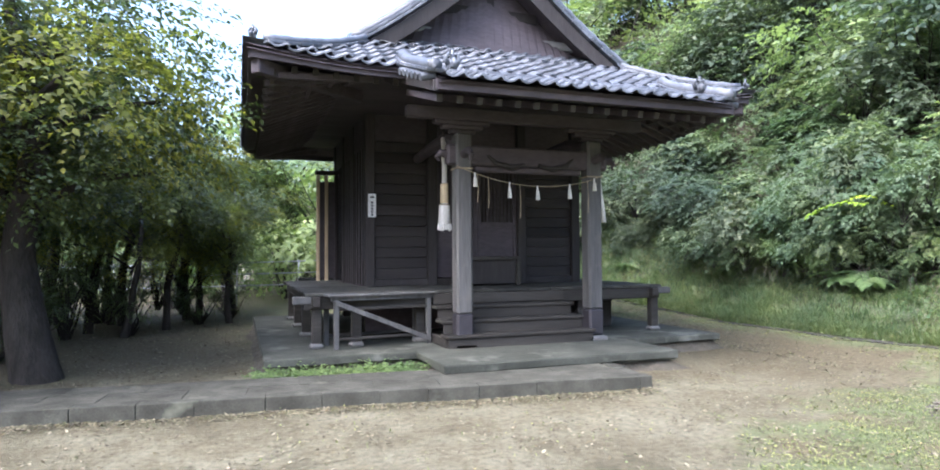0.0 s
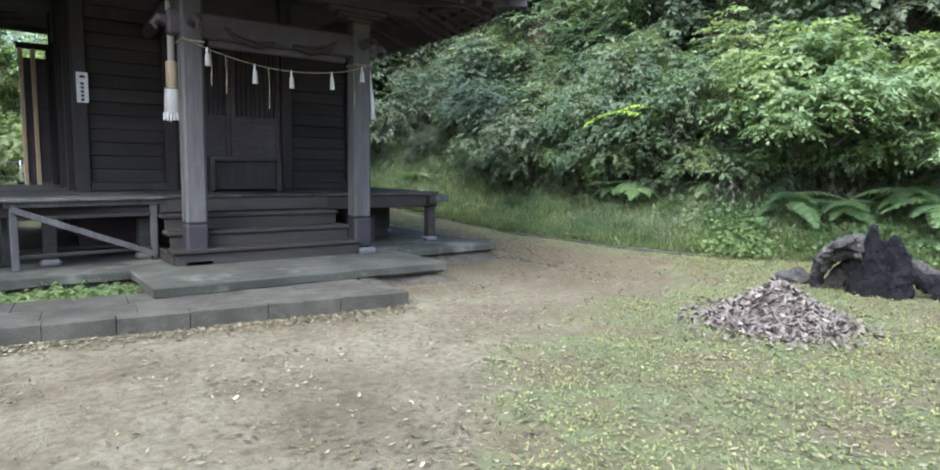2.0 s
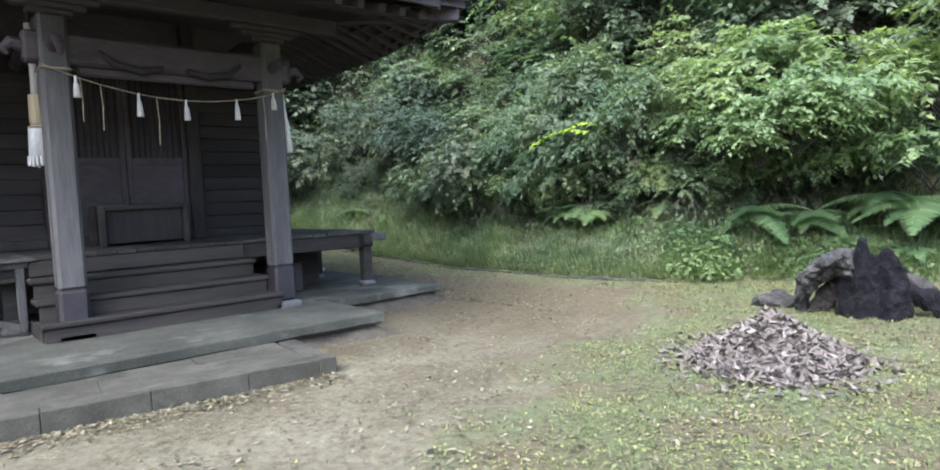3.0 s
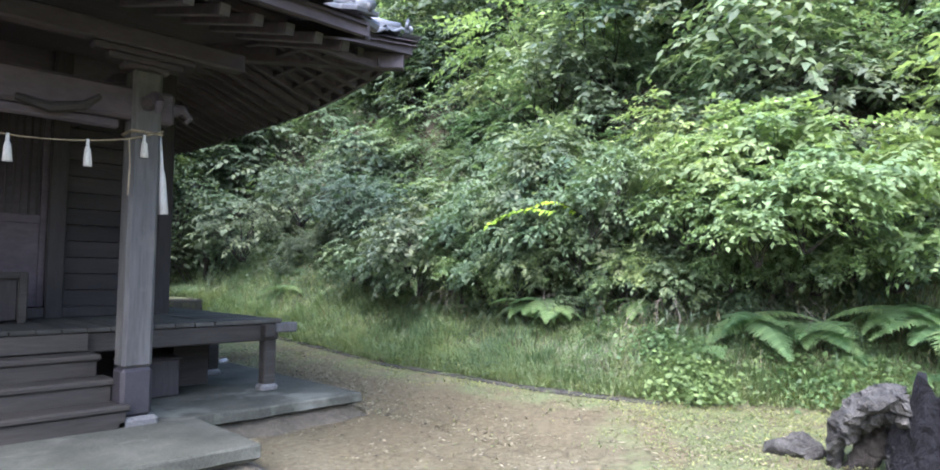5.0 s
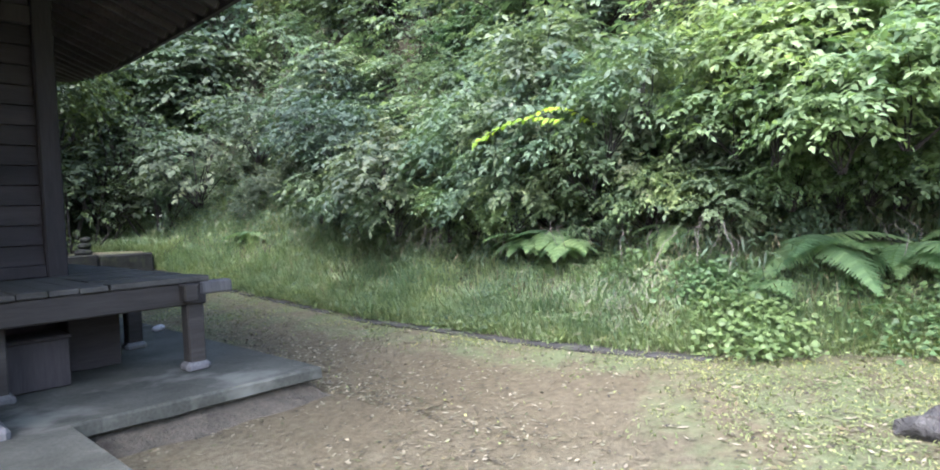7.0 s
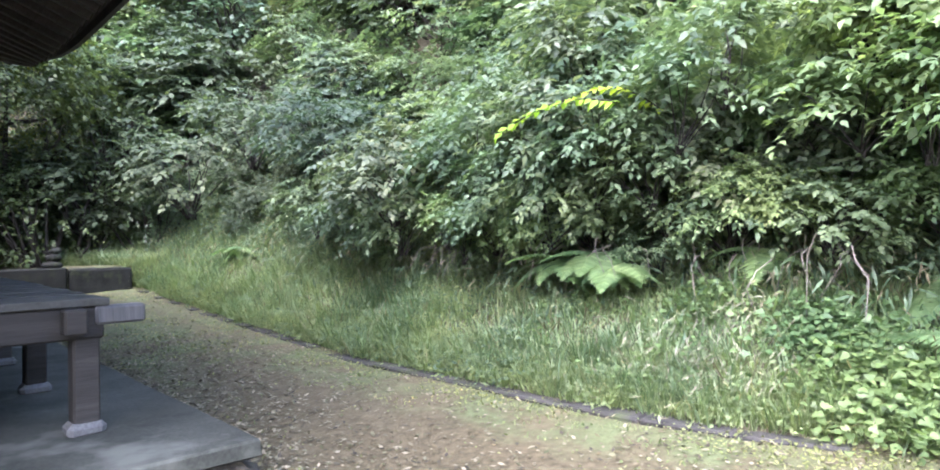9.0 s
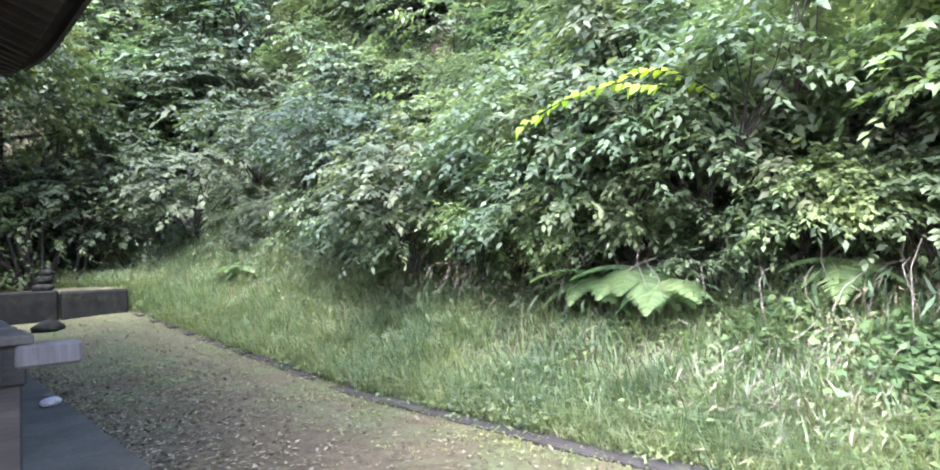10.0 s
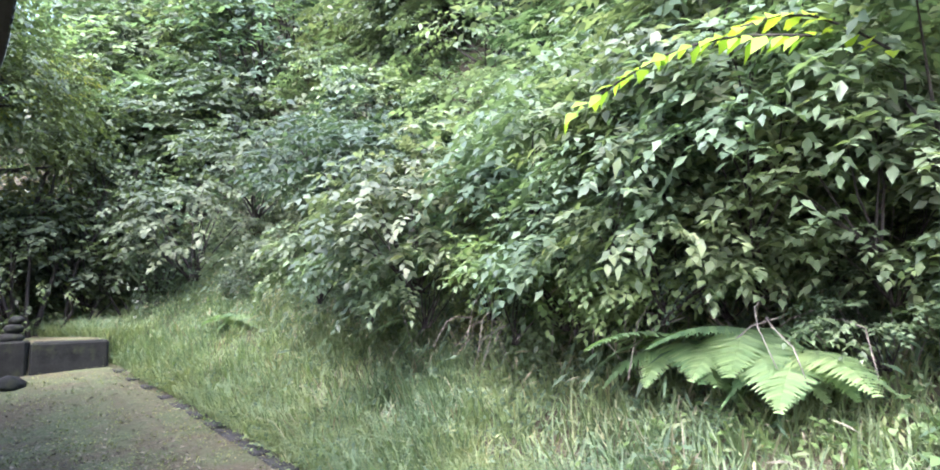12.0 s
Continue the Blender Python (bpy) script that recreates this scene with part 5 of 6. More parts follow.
def crown(seed, twigs, per_twig, radius, size, droop=0.25, shell=0.55, length=0.5, width=1.0, shape=LEAF_SHAPE, faces=LEAF_FACES, material=None, rosette=False, tiers=0.0):
    """A crown: leafy sprays over an uneven ellipsoid, with gaps between clumps."""
    rng = np.random.default_rng(seed)
    clumps = unit(rng.normal(size=(max(6, twigs // 14), 3))) * rng.uniform(0.55, 1.0, (max(6, twigs // 14), 1))
    d = clumps[rng.integers(len(clumps), size=twigs)] + rng.normal(0, 0.2, (twigs, 3))
    d[:, 2] = np.where(d[:, 2] < -0.55, -d[:, 2] * 0.6, d[:, 2])
    r = np.clip(np.linalg.norm(d, axis=1, keepdims=True), shell, 1.12)
    base = unit(d) * r * np.array(radius)
    if tiers:
        base[:, 2] = np.round(base[:, 2] / tiers + 0.35 * np.sin(base[:, 0] * 4 + base[:, 1] * 3)) * tiers + rng.normal(0, 0.03, twigs)
    out = unit(unit(d) * np.array([1, 1, 0.35]) + rng.normal(0, 0.35, (twigs, 3)))
    out[:, 2] = out[:, 2] * 0.6 - droop
    out = unit(out)
    t = np.linspace(0.5 if rosette else 0.05, 1.0, per_twig)
    ln = rng.uniform(0.6, 1.2, (twigs, 1, 1)) * length
    pos = base[:, None] + out[:, None] * (t[None, :, None] * ln) + np.array([0, 0, -1]) * (t[None, :, None] ** 2 * ln * 0.25)
    side = unit(np.cross(out, np.array([0, 0, 1.0])) + 1e-6)
    sign = np.where(np.arange(per_twig) % 2, 1.0, -1.0)[None, :, None]
    way = out[:, None] * 0.55 + side[:, None] * sign * (1.0 - 0.6 * t[None, :, None]) + rng.normal(0, 0.22, (twigs, per_twig, 3)) + np.array([0, 0, -0.18])
    if rosette:
        fan = np.linspace(2.2, 0.15, per_twig)[None, :, None]
        way = out[:, None] * np.cos(fan) + side[:, None] * sign * np.sin(fan) + rng.normal(0, 0.15, (twigs, per_twig, 3)) + np.array([0, 0, -0.25])
    up = np.array([0, 0, 1.0]) + out[:, None] * 0.35 + rng.normal(0, 0.3, (twigs, per_twig, 3))
    k = twigs * per_twig
    sz = rng.uniform(0.65, 1.15, k) * size
    v = leaf_array(pos.reshape(k, 3), way.reshape(k, 3), up.reshape(k, 3), sz, width, shape)
    return soup("crown", v, faces, material), base, out


def stems(seed, base, out, length, count, foot, thick, spread=0.5):
    """A tapered trunk or stems with limbs that reach into the crown."""
    rng = random.Random(seed)
    b = Build()
    for i in range(count):
        k = rng.randrange(len(base))
        tip = Vector(base[k]) + Vector(out[k]) * length * 0.4
        root = Vector((rng.uniform(-0.1, 0.1), rng.uniform(-0.1, 0.1), foot))
        mid1 = root.lerp(tip, 0.35) + Vector((rng.uniform(-0.12, 0.12), rng.uniform(-0.12, 0.12), 0.12 * spread))
        mid2 = root.lerp(tip, 0.7) + Vector((rng.uniform(-0.12, 0.12), rng.uniform(-0.12, 0.12), 0.1))
        b.tube([root, mid1, mid2, tip], [thick, thick * 0.7, thick * 0.45, thick * 0.15], 6, False)
    return b


def shrub_kind(name, seed, radius, twigs, per, size, material, foot, droop=0.25, length=0.5, width=1.0, limbs=14, thick=0.022, label="", category="shrub", shape=LEAF_SHAPE, faces=LEAF_FACES, shell=0.55, rosette=False, tiers=0.0):
    """One shrub, built once; its copies are set out below."""
    me, base, out = crown(seed, twigs, per, radius, size, droop, shell, length, width, shape, faces, material, rosette, tiers)
    ob = tagged(new(name), label, category)
    part("crown", me, material, ob)
    part("limb", stems(seed, base, out, length, limbs, foot, thick), BARK, ob, "", True)
    return ob


def set_out(ob, spots, first=True):
    """Moves the shrub to the first spot and copies it to the others: x, y, z, turn, size."""
    for i, (x, y, z, turn, size) in enumerate(spots):
        m = pose(x, y, z, random.uniform(-7, 7), random.uniform(-7, 7), turn) @ Matrix.Scale(size, 4)
        if i == 0 and first:
            ob.matrix_basis = m
        else:
            c = copy_thing(ob, m)
            c.matrix_basis = m


K = {}
for i in range(3):
    K["mid", i] = shrub_kind("shrub", 20 + i, (1.0, 1.0, 0.85), 250, 8, 0.165, LEAF_MID, -1.0, 0.2, 0.5, 1.05, 14, 0.018, "broad-leaved green shrub growing on the bank", rosette=True)
    K["cool", i] = shrub_kind("shrub", 40 + i, (1.0, 1.0, 0.85), 250, 8, 0.155, LEAF_COOL, -1.0, 0.25, 0.5, 1.0, 14, 0.018, "bluish-green leafy shrub growing on the bank", rosette=True)
    K["bright", i] = shrub_kind("shrub", 60 + i, (1.0, 1.0, 0.6), 210, 10, 0.14, LEAF_BRIGHT, -0.9, 0.25, 0.6, 0.95, 10, 0.015, "bright green spreading shrub growing on the bank")
    K["spray", i] = shrub_kind("shrub", 160 + i, (1.1, 1.1, 0.8), 190, 13, 0.135, (LEAF_MID, LEAF_COOL, LEAF_BRIGHT)[i], -1.0, 0.12, 0.75, 0.9, 12, 0.016, "green shrub with layered sprays of paired leaflets on the bank", tiers=0.3)
    K["broad", i] = shrub_kind("shrub", 180 + i, (1.1, 1.1, 0.55), 135, 11, 0.225, LEAF_BRIGHT, -1.2, 0.22, 0.8, 0.85, 8, 0.02, "bright green shrub with broad pointed leaves overhanging the bank", tiers=0.3)
    K["broadmid", i] = shrub_kind("shrub", 190 + i, (1.05, 1.05, 0.75), 145, 10, 0.205, (LEAF_MID, LEAF_COOL, LEAF_MID)[i], -1.2, 0.22, 0.75, 0.9, 8, 0.02, "mid-green shrub with broad leaves growing on the bank", tiers=0.35)
    K["dusky", i] = shrub_kind("shrub", 140 + i, (1.0, 1.0, 0.85), 250, 8, 0.14, LEAF_SHADED, -1.0, 0.2, 0.5, 1.0, 14, 0.018, "green shrub on the bank with leaves darkened for shade", rosette=True)
    K["far", i] = shrub_kind("tree", 100 + i, (1.0, 1.0, 0.8), 230, 8, 0.10, (LEAF_MID, LEAF_BRIGHT, LEAF_COOL)[i], -1.0, 0.2, 0.5, 1.2, 10, 0.025, "leafy green tree high on the hillside", "tree", SIMPLE_SHAPE, SIMPLE_FACES)
    K["dark", i] = shrub_kind("tree", 80 + i, (1.0, 1.0, 0.9), 260, 9, 0.085, LEAF_DARK, -1.3, 0.2, 0.45, 1.0, 16, 0.04, "dark evergreen tree behind the grounds", "tree")


def bank_spots(rng, n, d0, d1, lift0, lift1, y0, y1, s0, s1):
    out = []
    for _ in range(n):
        y, d = rng.uniform(y0, y1), rng.uniform(d0, d1)
        x = float(foot_of_bank(y)) + d
        out.append((x, y, float(height(x, y)) + rng.uniform(lift0, lift1), rng.uniform(0, 360), rng.uniform(s0, s1)))
    return out


rng = random.Random(5)
spots = {k: [] for k in K}


def plant(kinds, many, shade_share=0.6, back=0.0, lift=0.0):
    for s in many:
        s = (s[0] + back, s[1], s[2] + lift, s[3], s[4])
        kind = kinds[rng.randrange(len(kinds))]
        # Past y 12.5 a share get leaves coloured darker to stand for shade.
        if s[1] > 12.5 and rng.random() < shade_share:
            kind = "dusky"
        spots[kind, rng.randrange(3)].append(s)


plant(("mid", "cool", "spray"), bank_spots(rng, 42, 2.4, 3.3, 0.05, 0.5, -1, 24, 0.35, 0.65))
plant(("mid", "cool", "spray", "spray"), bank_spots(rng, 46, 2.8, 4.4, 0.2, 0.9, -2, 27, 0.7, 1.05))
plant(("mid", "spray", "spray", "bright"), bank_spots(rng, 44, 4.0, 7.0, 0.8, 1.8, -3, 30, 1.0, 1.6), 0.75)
plant(("far",), bank_spots(rng, 75, 6.0, 12.0, 0.6, 2.0, -4, 34, 1.4, 2.2), 0.2)
plant(("far",), bank_spots(rng, 50, 11.0, 20.0, 1.0, 3.0, -6, 40, 2.2, 3.4), 0.25)
plant(("mid", "bright"), bank_spots(rng, 24, 2.0, 2.8, 0.05, 0.4, 2.5, 12, 0.25, 0.42))
plant(("mid", "cool"), bank_spots(rng, 14, 2.0, 2.7, 0.05, 0.3, 9.5, 22, 0.25, 0.42))
# low clumps that come out of the slope above the grass
plant(("spray", "broadmid", "broad", "mid"), bank_spots(rng, 34, 1.5, 2.2, 0.08, 0.3, 6.0, 18, 0.18, 0.3), 0.3)
plant(("spray", "broad", "bright"), [(11.15, 8.0, 1.35, 20, 0.3), (11.2, 7.5, 1.6, 90, 0.32), (11.25, 8.9, 1.6, 150, 0.32), (11.1, 9.5, 1.45, 220, 0.3), (11.35, 7.0, 1.7, 280, 0.32), (11.45, 8.3, 1.9, 330, 0.35), (11.5, 6.4, 1.7, 50, 0.3), (11.8, 5.6, 1.7, 10, 0.32)])
plant(("bright", "mid"), [(11.3, 6.6, 1.55, 20, 0.4), (11.55, 6.0, 1.75, 110, 0.42), (11.75, 5.3, 1.85, 200, 0.45), (12.0, 4.7, 1.95, 290, 0.45), (11.2, 7.3, 1.75, 60, 0.4), (11.15, 7.9, 1.75, 150, 0.4), (11.15, 8.6, 1.8, 240, 0.4), (11.05, 9.3, 1.65, 330, 0.4), (11.05, 10.0, 1.6, 30, 0.4), (11.1, 10.8, 1.65, 120, 0.42)])
# the overhanging sprays nearest to the walk, and the low growth behind them
plant(("mid", "spray", "bright"), [(12.0, 6.0, 1.9, 15, 0.5), (12.2, 5.2, 1.9, 75, 0.55), (11.9, 6.6, 2.1, 130, 0.5), (12.4, 4.4, 2.0, 200, 0.6), (12.0, 7.2, 2.2, 260, 0.5), (12.4, 6.3, 2.7, 310, 0.6), (12.7, 5.3, 2.8, 40, 0.65), (12.3, 7.8, 2.8, 170, 0.6)])
plant(("broad",), [(10.7, 5.35, 2.2, 20, 0.42), (10.95, 5.9, 2.35, 80, 0.45), (11.15, 6.45, 2.45, 140, 0.45), (11.3, 6.85, 2.5, 10, 0.4), (11.2, 6.15, 2.85, 60, 0.5), (11.45, 6.4, 3.15, 200, 0.5), (11.0, 5.5, 2.6, 100, 0.5), (11.35, 5.7, 3.0, 240, 0.5), (11.7, 6.1, 3.4, 300, 0.55), (10.9, 4.9, 2.45, 330, 0.5), (11.35, 5.1, 2.9, 45, 0.55), (11.7, 5.4, 3.35, 160, 0.6), (11.3, 4.4, 2.65, 15, 0.5), (11.8, 4.7, 3.2, 95, 0.6), (12.3, 3.6, 3.0, 60, 0.7), (12.9, 2.4, 3.0, 200, 0.8), (12.9, 3.0, 4.2, 100, 0.8)])
plant(("broadmid", "broad", "broadmid"), [(10.95, 9.0, 2.0, 0, 0.42), (10.95, 9.7, 1.9, 50, 0.42), (11.05, 10.3, 1.8, 90, 0.4), (10.95, 8.5, 2.35, 10, 0.42), (10.9, 9.2, 2.4, 120, 0.42), (11.1, 7.9, 2.3, 200, 0.4), (12.1, 3.6, 2.1, 250, 0.5), (11.4, 7.4, 1.85, 20, 0.35), (10.95, 7.6, 2.75, 10, 0.42), (11.1, 7.3, 3.2, 100, 0.5), (11.0, 8.4, 2.75, 30, 0.45), (11.2, 9.0, 2.9, 70, 0.5), (11.15, 10.2, 2.8, 90, 0.5), (11.6, 7.7, 2.2, 60, 0.45)], 0.6, -0.17, -0.22)
plant(("broadmid",), [(11.35, 9.2, 2.7, 0, 0.55), (11.6, 8.6, 3.2, 50, 0.6), (11.6, 10.4, 3.2, 90, 0.6), (11.8, 7.7, 2.9, 10, 0.55), (11.4, 9.8, 2.2, 120, 0.5), (11.7, 9.3, 2.3, 200, 0.5), (11.5, 8.8, 3.7, 30, 0.55), (12.0, 8.2, 2.4, 70, 0.55), (12.2, 7.3, 2.7, 160, 0.6), (12.2, 9.0, 3.9, 250, 0.7), (11.5, 10.9, 2.5, 20, 0.55), (12.1, 6.6, 2.5, 40, 0.5), (10.95, 11.4, 1.9, 80, 0.4), (11.0, 12.4, 2.0, 180, 0.45), (11.0, 13.5, 2.2, 20, 0.45), (11.3, 12.0, 2.8, 300, 0.55)], 0.7, -0.17, -0.22)
plant(("spray", "broadmid", "far"), bank_spots(rng, 20, 3.6, 7.5, 0.6, 1.6, 1.0, 10, 0.8, 1.3))
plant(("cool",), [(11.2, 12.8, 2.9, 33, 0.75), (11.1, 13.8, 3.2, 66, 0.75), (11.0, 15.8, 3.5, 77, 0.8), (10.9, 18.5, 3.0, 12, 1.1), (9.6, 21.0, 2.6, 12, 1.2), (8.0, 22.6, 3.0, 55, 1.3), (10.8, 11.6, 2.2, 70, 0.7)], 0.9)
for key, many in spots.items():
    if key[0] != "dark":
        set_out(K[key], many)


# Olive clumps: light coming through from behind is put into the leaf colour.
LEAF_BACKLIT = leafy("olive backlit leaves", (0.1, 0.105, 0.03), (0.23, 0.235, 0.06), 0.6)
BACKLIT_CROWNS = [crown(200 + j, 260, 9, (1.0, 1.0, 0.8), 0.075, 0.2, 0.55, 0.45, 1.0, LEAF_SHAPE, LEAF_FACES, LEAF_BACKLIT)[0] for j in range(3)]


# grove and tall trees at the other side
def grove_tree(x, y, h, kind, crown_size, lean=0.0, seed=0, clumps=9, low=0.35, stout=0.014, label="dark evergreen tree at the edge of the grounds"):
    r = random.Random(seed)
    t = tagged(group_at("tree", x, y, float(height(x, y))), label, "tree", "trees of the grove")
    tr = stout * h + 0.02
    top = Vector((lean, 0.2, h * 0.8))
    bend = [Vector((r.uniform(-0.05, 0.05), r.uniform(-0.05, 0.05), 0)) * h for _ in range(2)]
    path = [Vector((0, 0, -0.2)), Vector((lean * 0.2, 0.05, h * 0.25)) + bend[0], Vector((lean * 0.5, 0.12, h * 0.5)) + bend[1], top]
    b = Build().tube(*smooth_line(path, [tr * 1.6, tr, tr * 0.75, tr * 0.25], 4), 10, False)
    ends = []
    for i in range(clumps):
        a = r.uniform(0, 2 * math.pi)
        s = r.uniform(low, 0.85)
        p = path[0].lerp(path[3], s)
        q = p + Vector((math.cos(a), math.sin(a), 0.35)) * crown_size * r.uniform(0.6, 1.2)
        b.tube([p, p.lerp(q, 0.5) + Vector((0, 0, 0.15)), q], [tr * 0.45, tr * 0.3, tr * 0.1], 6, False)
        ends.append(q)
    part("trunk", b.rough(0.03, 2, seed), BARK, t, "", True)
    me = [K[kind, j].children[0].data for j in range(3)]
    for q in ends + [top]:
        part("foliage", (BACKLIT_CROWNS if r.random() < 0.34 else me)[r.randrange(3)], LEAF_DARK, t, at=Matrix.Translation(q) @ pose(0, 0, 0, r.uniform(-15, 15), r.uniform(-15, 15), r.uniform(0, 360)) @ Matrix.Scale(crown_size * r.uniform(0.6, 0.95), 4))
    return t


grove_tree(-2.55, 9.6, 6.5, "dark", 1.7, -0.5, 1, 14, 0.45, 0.028, "large dark evergreen tree with low spreading branches")
for i, (x, y, h, c) in enumerate(((-5.2, 11.5, 6.5, 1.5), (-3.9, 14.0, 6.0, 1.3), (-6.8, 14.5, 7.5, 1.6), (-2.6, 16.6, 5.0, 1.1), (-1.3, 17.6, 4.6, 1.0), (-4.6, 17.8, 7.0, 1.5), (-8.0, 18.0, 8.0, 1.8), (-5.0, 8.2, 6.5, 1.5), (-0.2, 18.6, 4.2, 0.85), (-7.5, 10.0, 7.0, 1.7), (-2.0, 21.5, 7.0, 1.5), (-0.4, 23.5, 6.5, 1.4))):
    grove_tree(x, y, h, "dark", c, rng.uniform(-0.4, 0.4), 10 + i, 10, 0.42)
for i, (x, y, h, c) in enumerate(((7.6, 21.0, 7.0, 1.7), (5.4, 20.4, 8.0, 1.8))):
    grove_tree(x, y, h, "dark", c, rng.uniform(-0.9, -0.4), 40 + i, 11, 0.4, 0.02, "olive-green tree behind the hall")
set_out(K["dark", 0], [(8.6, 20.4, 1.9, 20, 1.3), (7.0, 21.0, 2.2, 70, 1.6), (9.8, 21.5, 3.4, 170, 1.5), (-4.0, 15.6, 1.1, 0, 0.9), (-5.6, 13.6, 1.0, 90, 0.9), (-2.6, 15.9, 0.9, 30, 0.6), (-6.5, 12.0, 1.1, 60, 1.0), (-3.3, 14.2, 0.8, 150, 0.65), (-1.4, 18.0, 1.4, 60, 0.7), (-6.0, 9.2, 0.8, 45, 0.8)])
set_out(K["dark", 1], [(8.0, 21.5, 4.4, 120, 1.8), (10.4, 19.6, 2.2, 220, 1.0), (6.0, 22.5, 3.6, 20, 2.0), (-3.2, 17.6, 0.9, 45, 0.8), (-5.0, 16.2, 0.9, 10, 0.8), (-7.0, 16.0, 1.2, 20, 1.1), (-2.9, 15.0, 1.2, 80, 0.7), (-4.0, 17.2, 1.2, 10, 0.9), (-5.8, 11.4, 1.0, 300, 0.8), (-1.9, 17.0, 1.1, 200, 0.6), (-3.6, 11.4, 0.5, 140, 0.45)])
set_out(K["dark", 2], [(-1.6, 18.9, 0.8, 45, 0.6), (-4.4, 12.4, 0.8, 10, 0.6), (-8.2, 13.0, 1.3, 10, 1.2), (-3.4, 12.9, 0.6, 0, 0.5), (-2.2, 14.6, 0.6, 90, 0.5), (-1.0, 16.3, 0.55, 50, 0.5), (-0.3, 17.2, 0.5, 20, 0.45), (-5.0, 10.3, 0.7, 10, 0.6)])
for i, (x, y, h, c) in enumerate(((-3.9, 13.2, 4.2, 0.75), (-3.1, 15.2, 4.4, 0.8), (-2.3, 14.2, 3.8, 0.65), (-1.6, 15.4, 4.0, 0.65), (-1.0, 16.8, 3.6, 0.6), (-0.3, 16.2, 3.3, 0.5), (-2.9, 17.0, 4.5, 0.8), (-4.8, 14.6, 4.6, 0.9))):
    grove_tree(x, y, h, "dark", c, rng.uniform(-0.5, 0.5), 60 + i, 8, 0.42, 0.011, "slender dark tree with bare crooked stems")
# sunlit thicket beyond the fence
for x, y, z, s in ((1.4, 22.5, 1.6, 1.6), (2.6, 21.5, 2.0, 1.7), (-0.5, 26, 1.2, 1.6), (3.2, 25, 4.0, 2.6), (0.6, 30, 2.0, 2.4), (-4, 30, 1.5, 2.2), (-8, 32, 2.0, 3.0), (1.0, 34, 4.5, 3.4), (-13, 34, 3, 4.0), (2.2, 31, 7.0, 3.0)):
    c = copy_thing(K["bright", rng.randrange(3)], pose(x, y, z) @ Matrix.Scale(s, 4))
    c.matrix_basis = pose(x, y, z, 0, 0, rng.uniform(0, 360)) @ Matrix.Scale(s, 4)


# ferns
def fern_frond(length=0.75):
    b = Build()
    n = 28
    pts = [Vector((length * t, 0, 0.1 * length * math.sin(t * 2.4) - 0.18 * length * t * t)) for t in np.linspace(0, 1, n + 1)]
    b.tube(pts, [0.006 * (1 - 0.8 * i / n) for i in range(n + 1)], 4, False)
    for i in range(2, n + 1):
        t = i / n
        w = length * 0.4 * min(1.0, (1.05 - t) ** 0.8 * 1.25) * min(1.0, 0.55 + t * 2) + 0.01
        for s in (-1, 1):
            p = pts[i]
            d = Vector((0.42, s, -0.1 - 0.05 * math.sin(i * 2.3))).normalized()
            f = Vector((1, -0.42 * s, 0.12 * math.sin(i * 1.7 + s))).normalized()
            h = 0.85 * length / n
            v, k = [p - f * h * 0.5, p + f * h * 0.5], 6
            for j in range(1, k):
                c = p + d * w * j / k + Vector((0, 0, -0.12 * w * (j / k) ** 2))
                hh = h * (1.25 if j % 2 else 0.8) * (1 - (j / k) ** 1.6)
                v += [c - f * hh, c + f * hh]
            v.append(p + d * w + Vector((0, 0, -0.12 * w)))
            b.add(v, [(2 * j, 2 * j + 2, 2 * j + 3, 2 * j + 1) for j in range(k - 1)] + [(2 * k - 2, 2 * k, 2 * k - 1)])
    return b.mesh("frond", FERN)


FROND = [fern_frond(0.75), fern_frond(0.95)]


def fern(x, y, z, n, size, turn=0.0, spread=360.0):
    f = tagged(group_at("fern", x, y, z), "fresh green fern on the bank", "fern", "ferns on the bank")
    for i in range(n):
        a = turn + spread * (i / n - 0.5) + random.uniform(-12, 12)
        part("frond", FROND[i % 2], FERN, f, at=pose(0, 0, 0, 0, 0, a) @ pose(0, 0, 0, random.uniform(-12, 12), random.uniform(-4, 34), 0) @ Matrix.Scale(size * random.uniform(0.75, 1.1), 4))


for x, y, up, n, size in ((11.05, 9.0, 0.34, 9, 0.62), (11.1, 8.6, 0.4, 12, 0.64), (11.05, 8.3, 0.34, 8, 0.52), (11.65, 5.75, 0.3, 8, 0.8), (12.0, 5.1, 0.25, 9, 0.85), (11.2, 6.1, 0.05, 5, 0.5), (12.05, 4.7, 0.0, 7, 0.6), (12.35, 4.3, 0.5, 9, 0.9), (12.5, 3.7, 0.5, 9, 1.1), (12.1, 3.8, 0.0, 6, 0.5), (12.9, 2.9, 0.6, 8, 1.1), (11.45, 7.2, 0.2, 7, 0.6), (11.5, 12.3, 0.15, 6, 0.6), (10.9, 16.0, 0.15, 6, 0.6)):
    fern(x - 0.12, y, float(height(x, y)) + up, n, size, 205, 210)


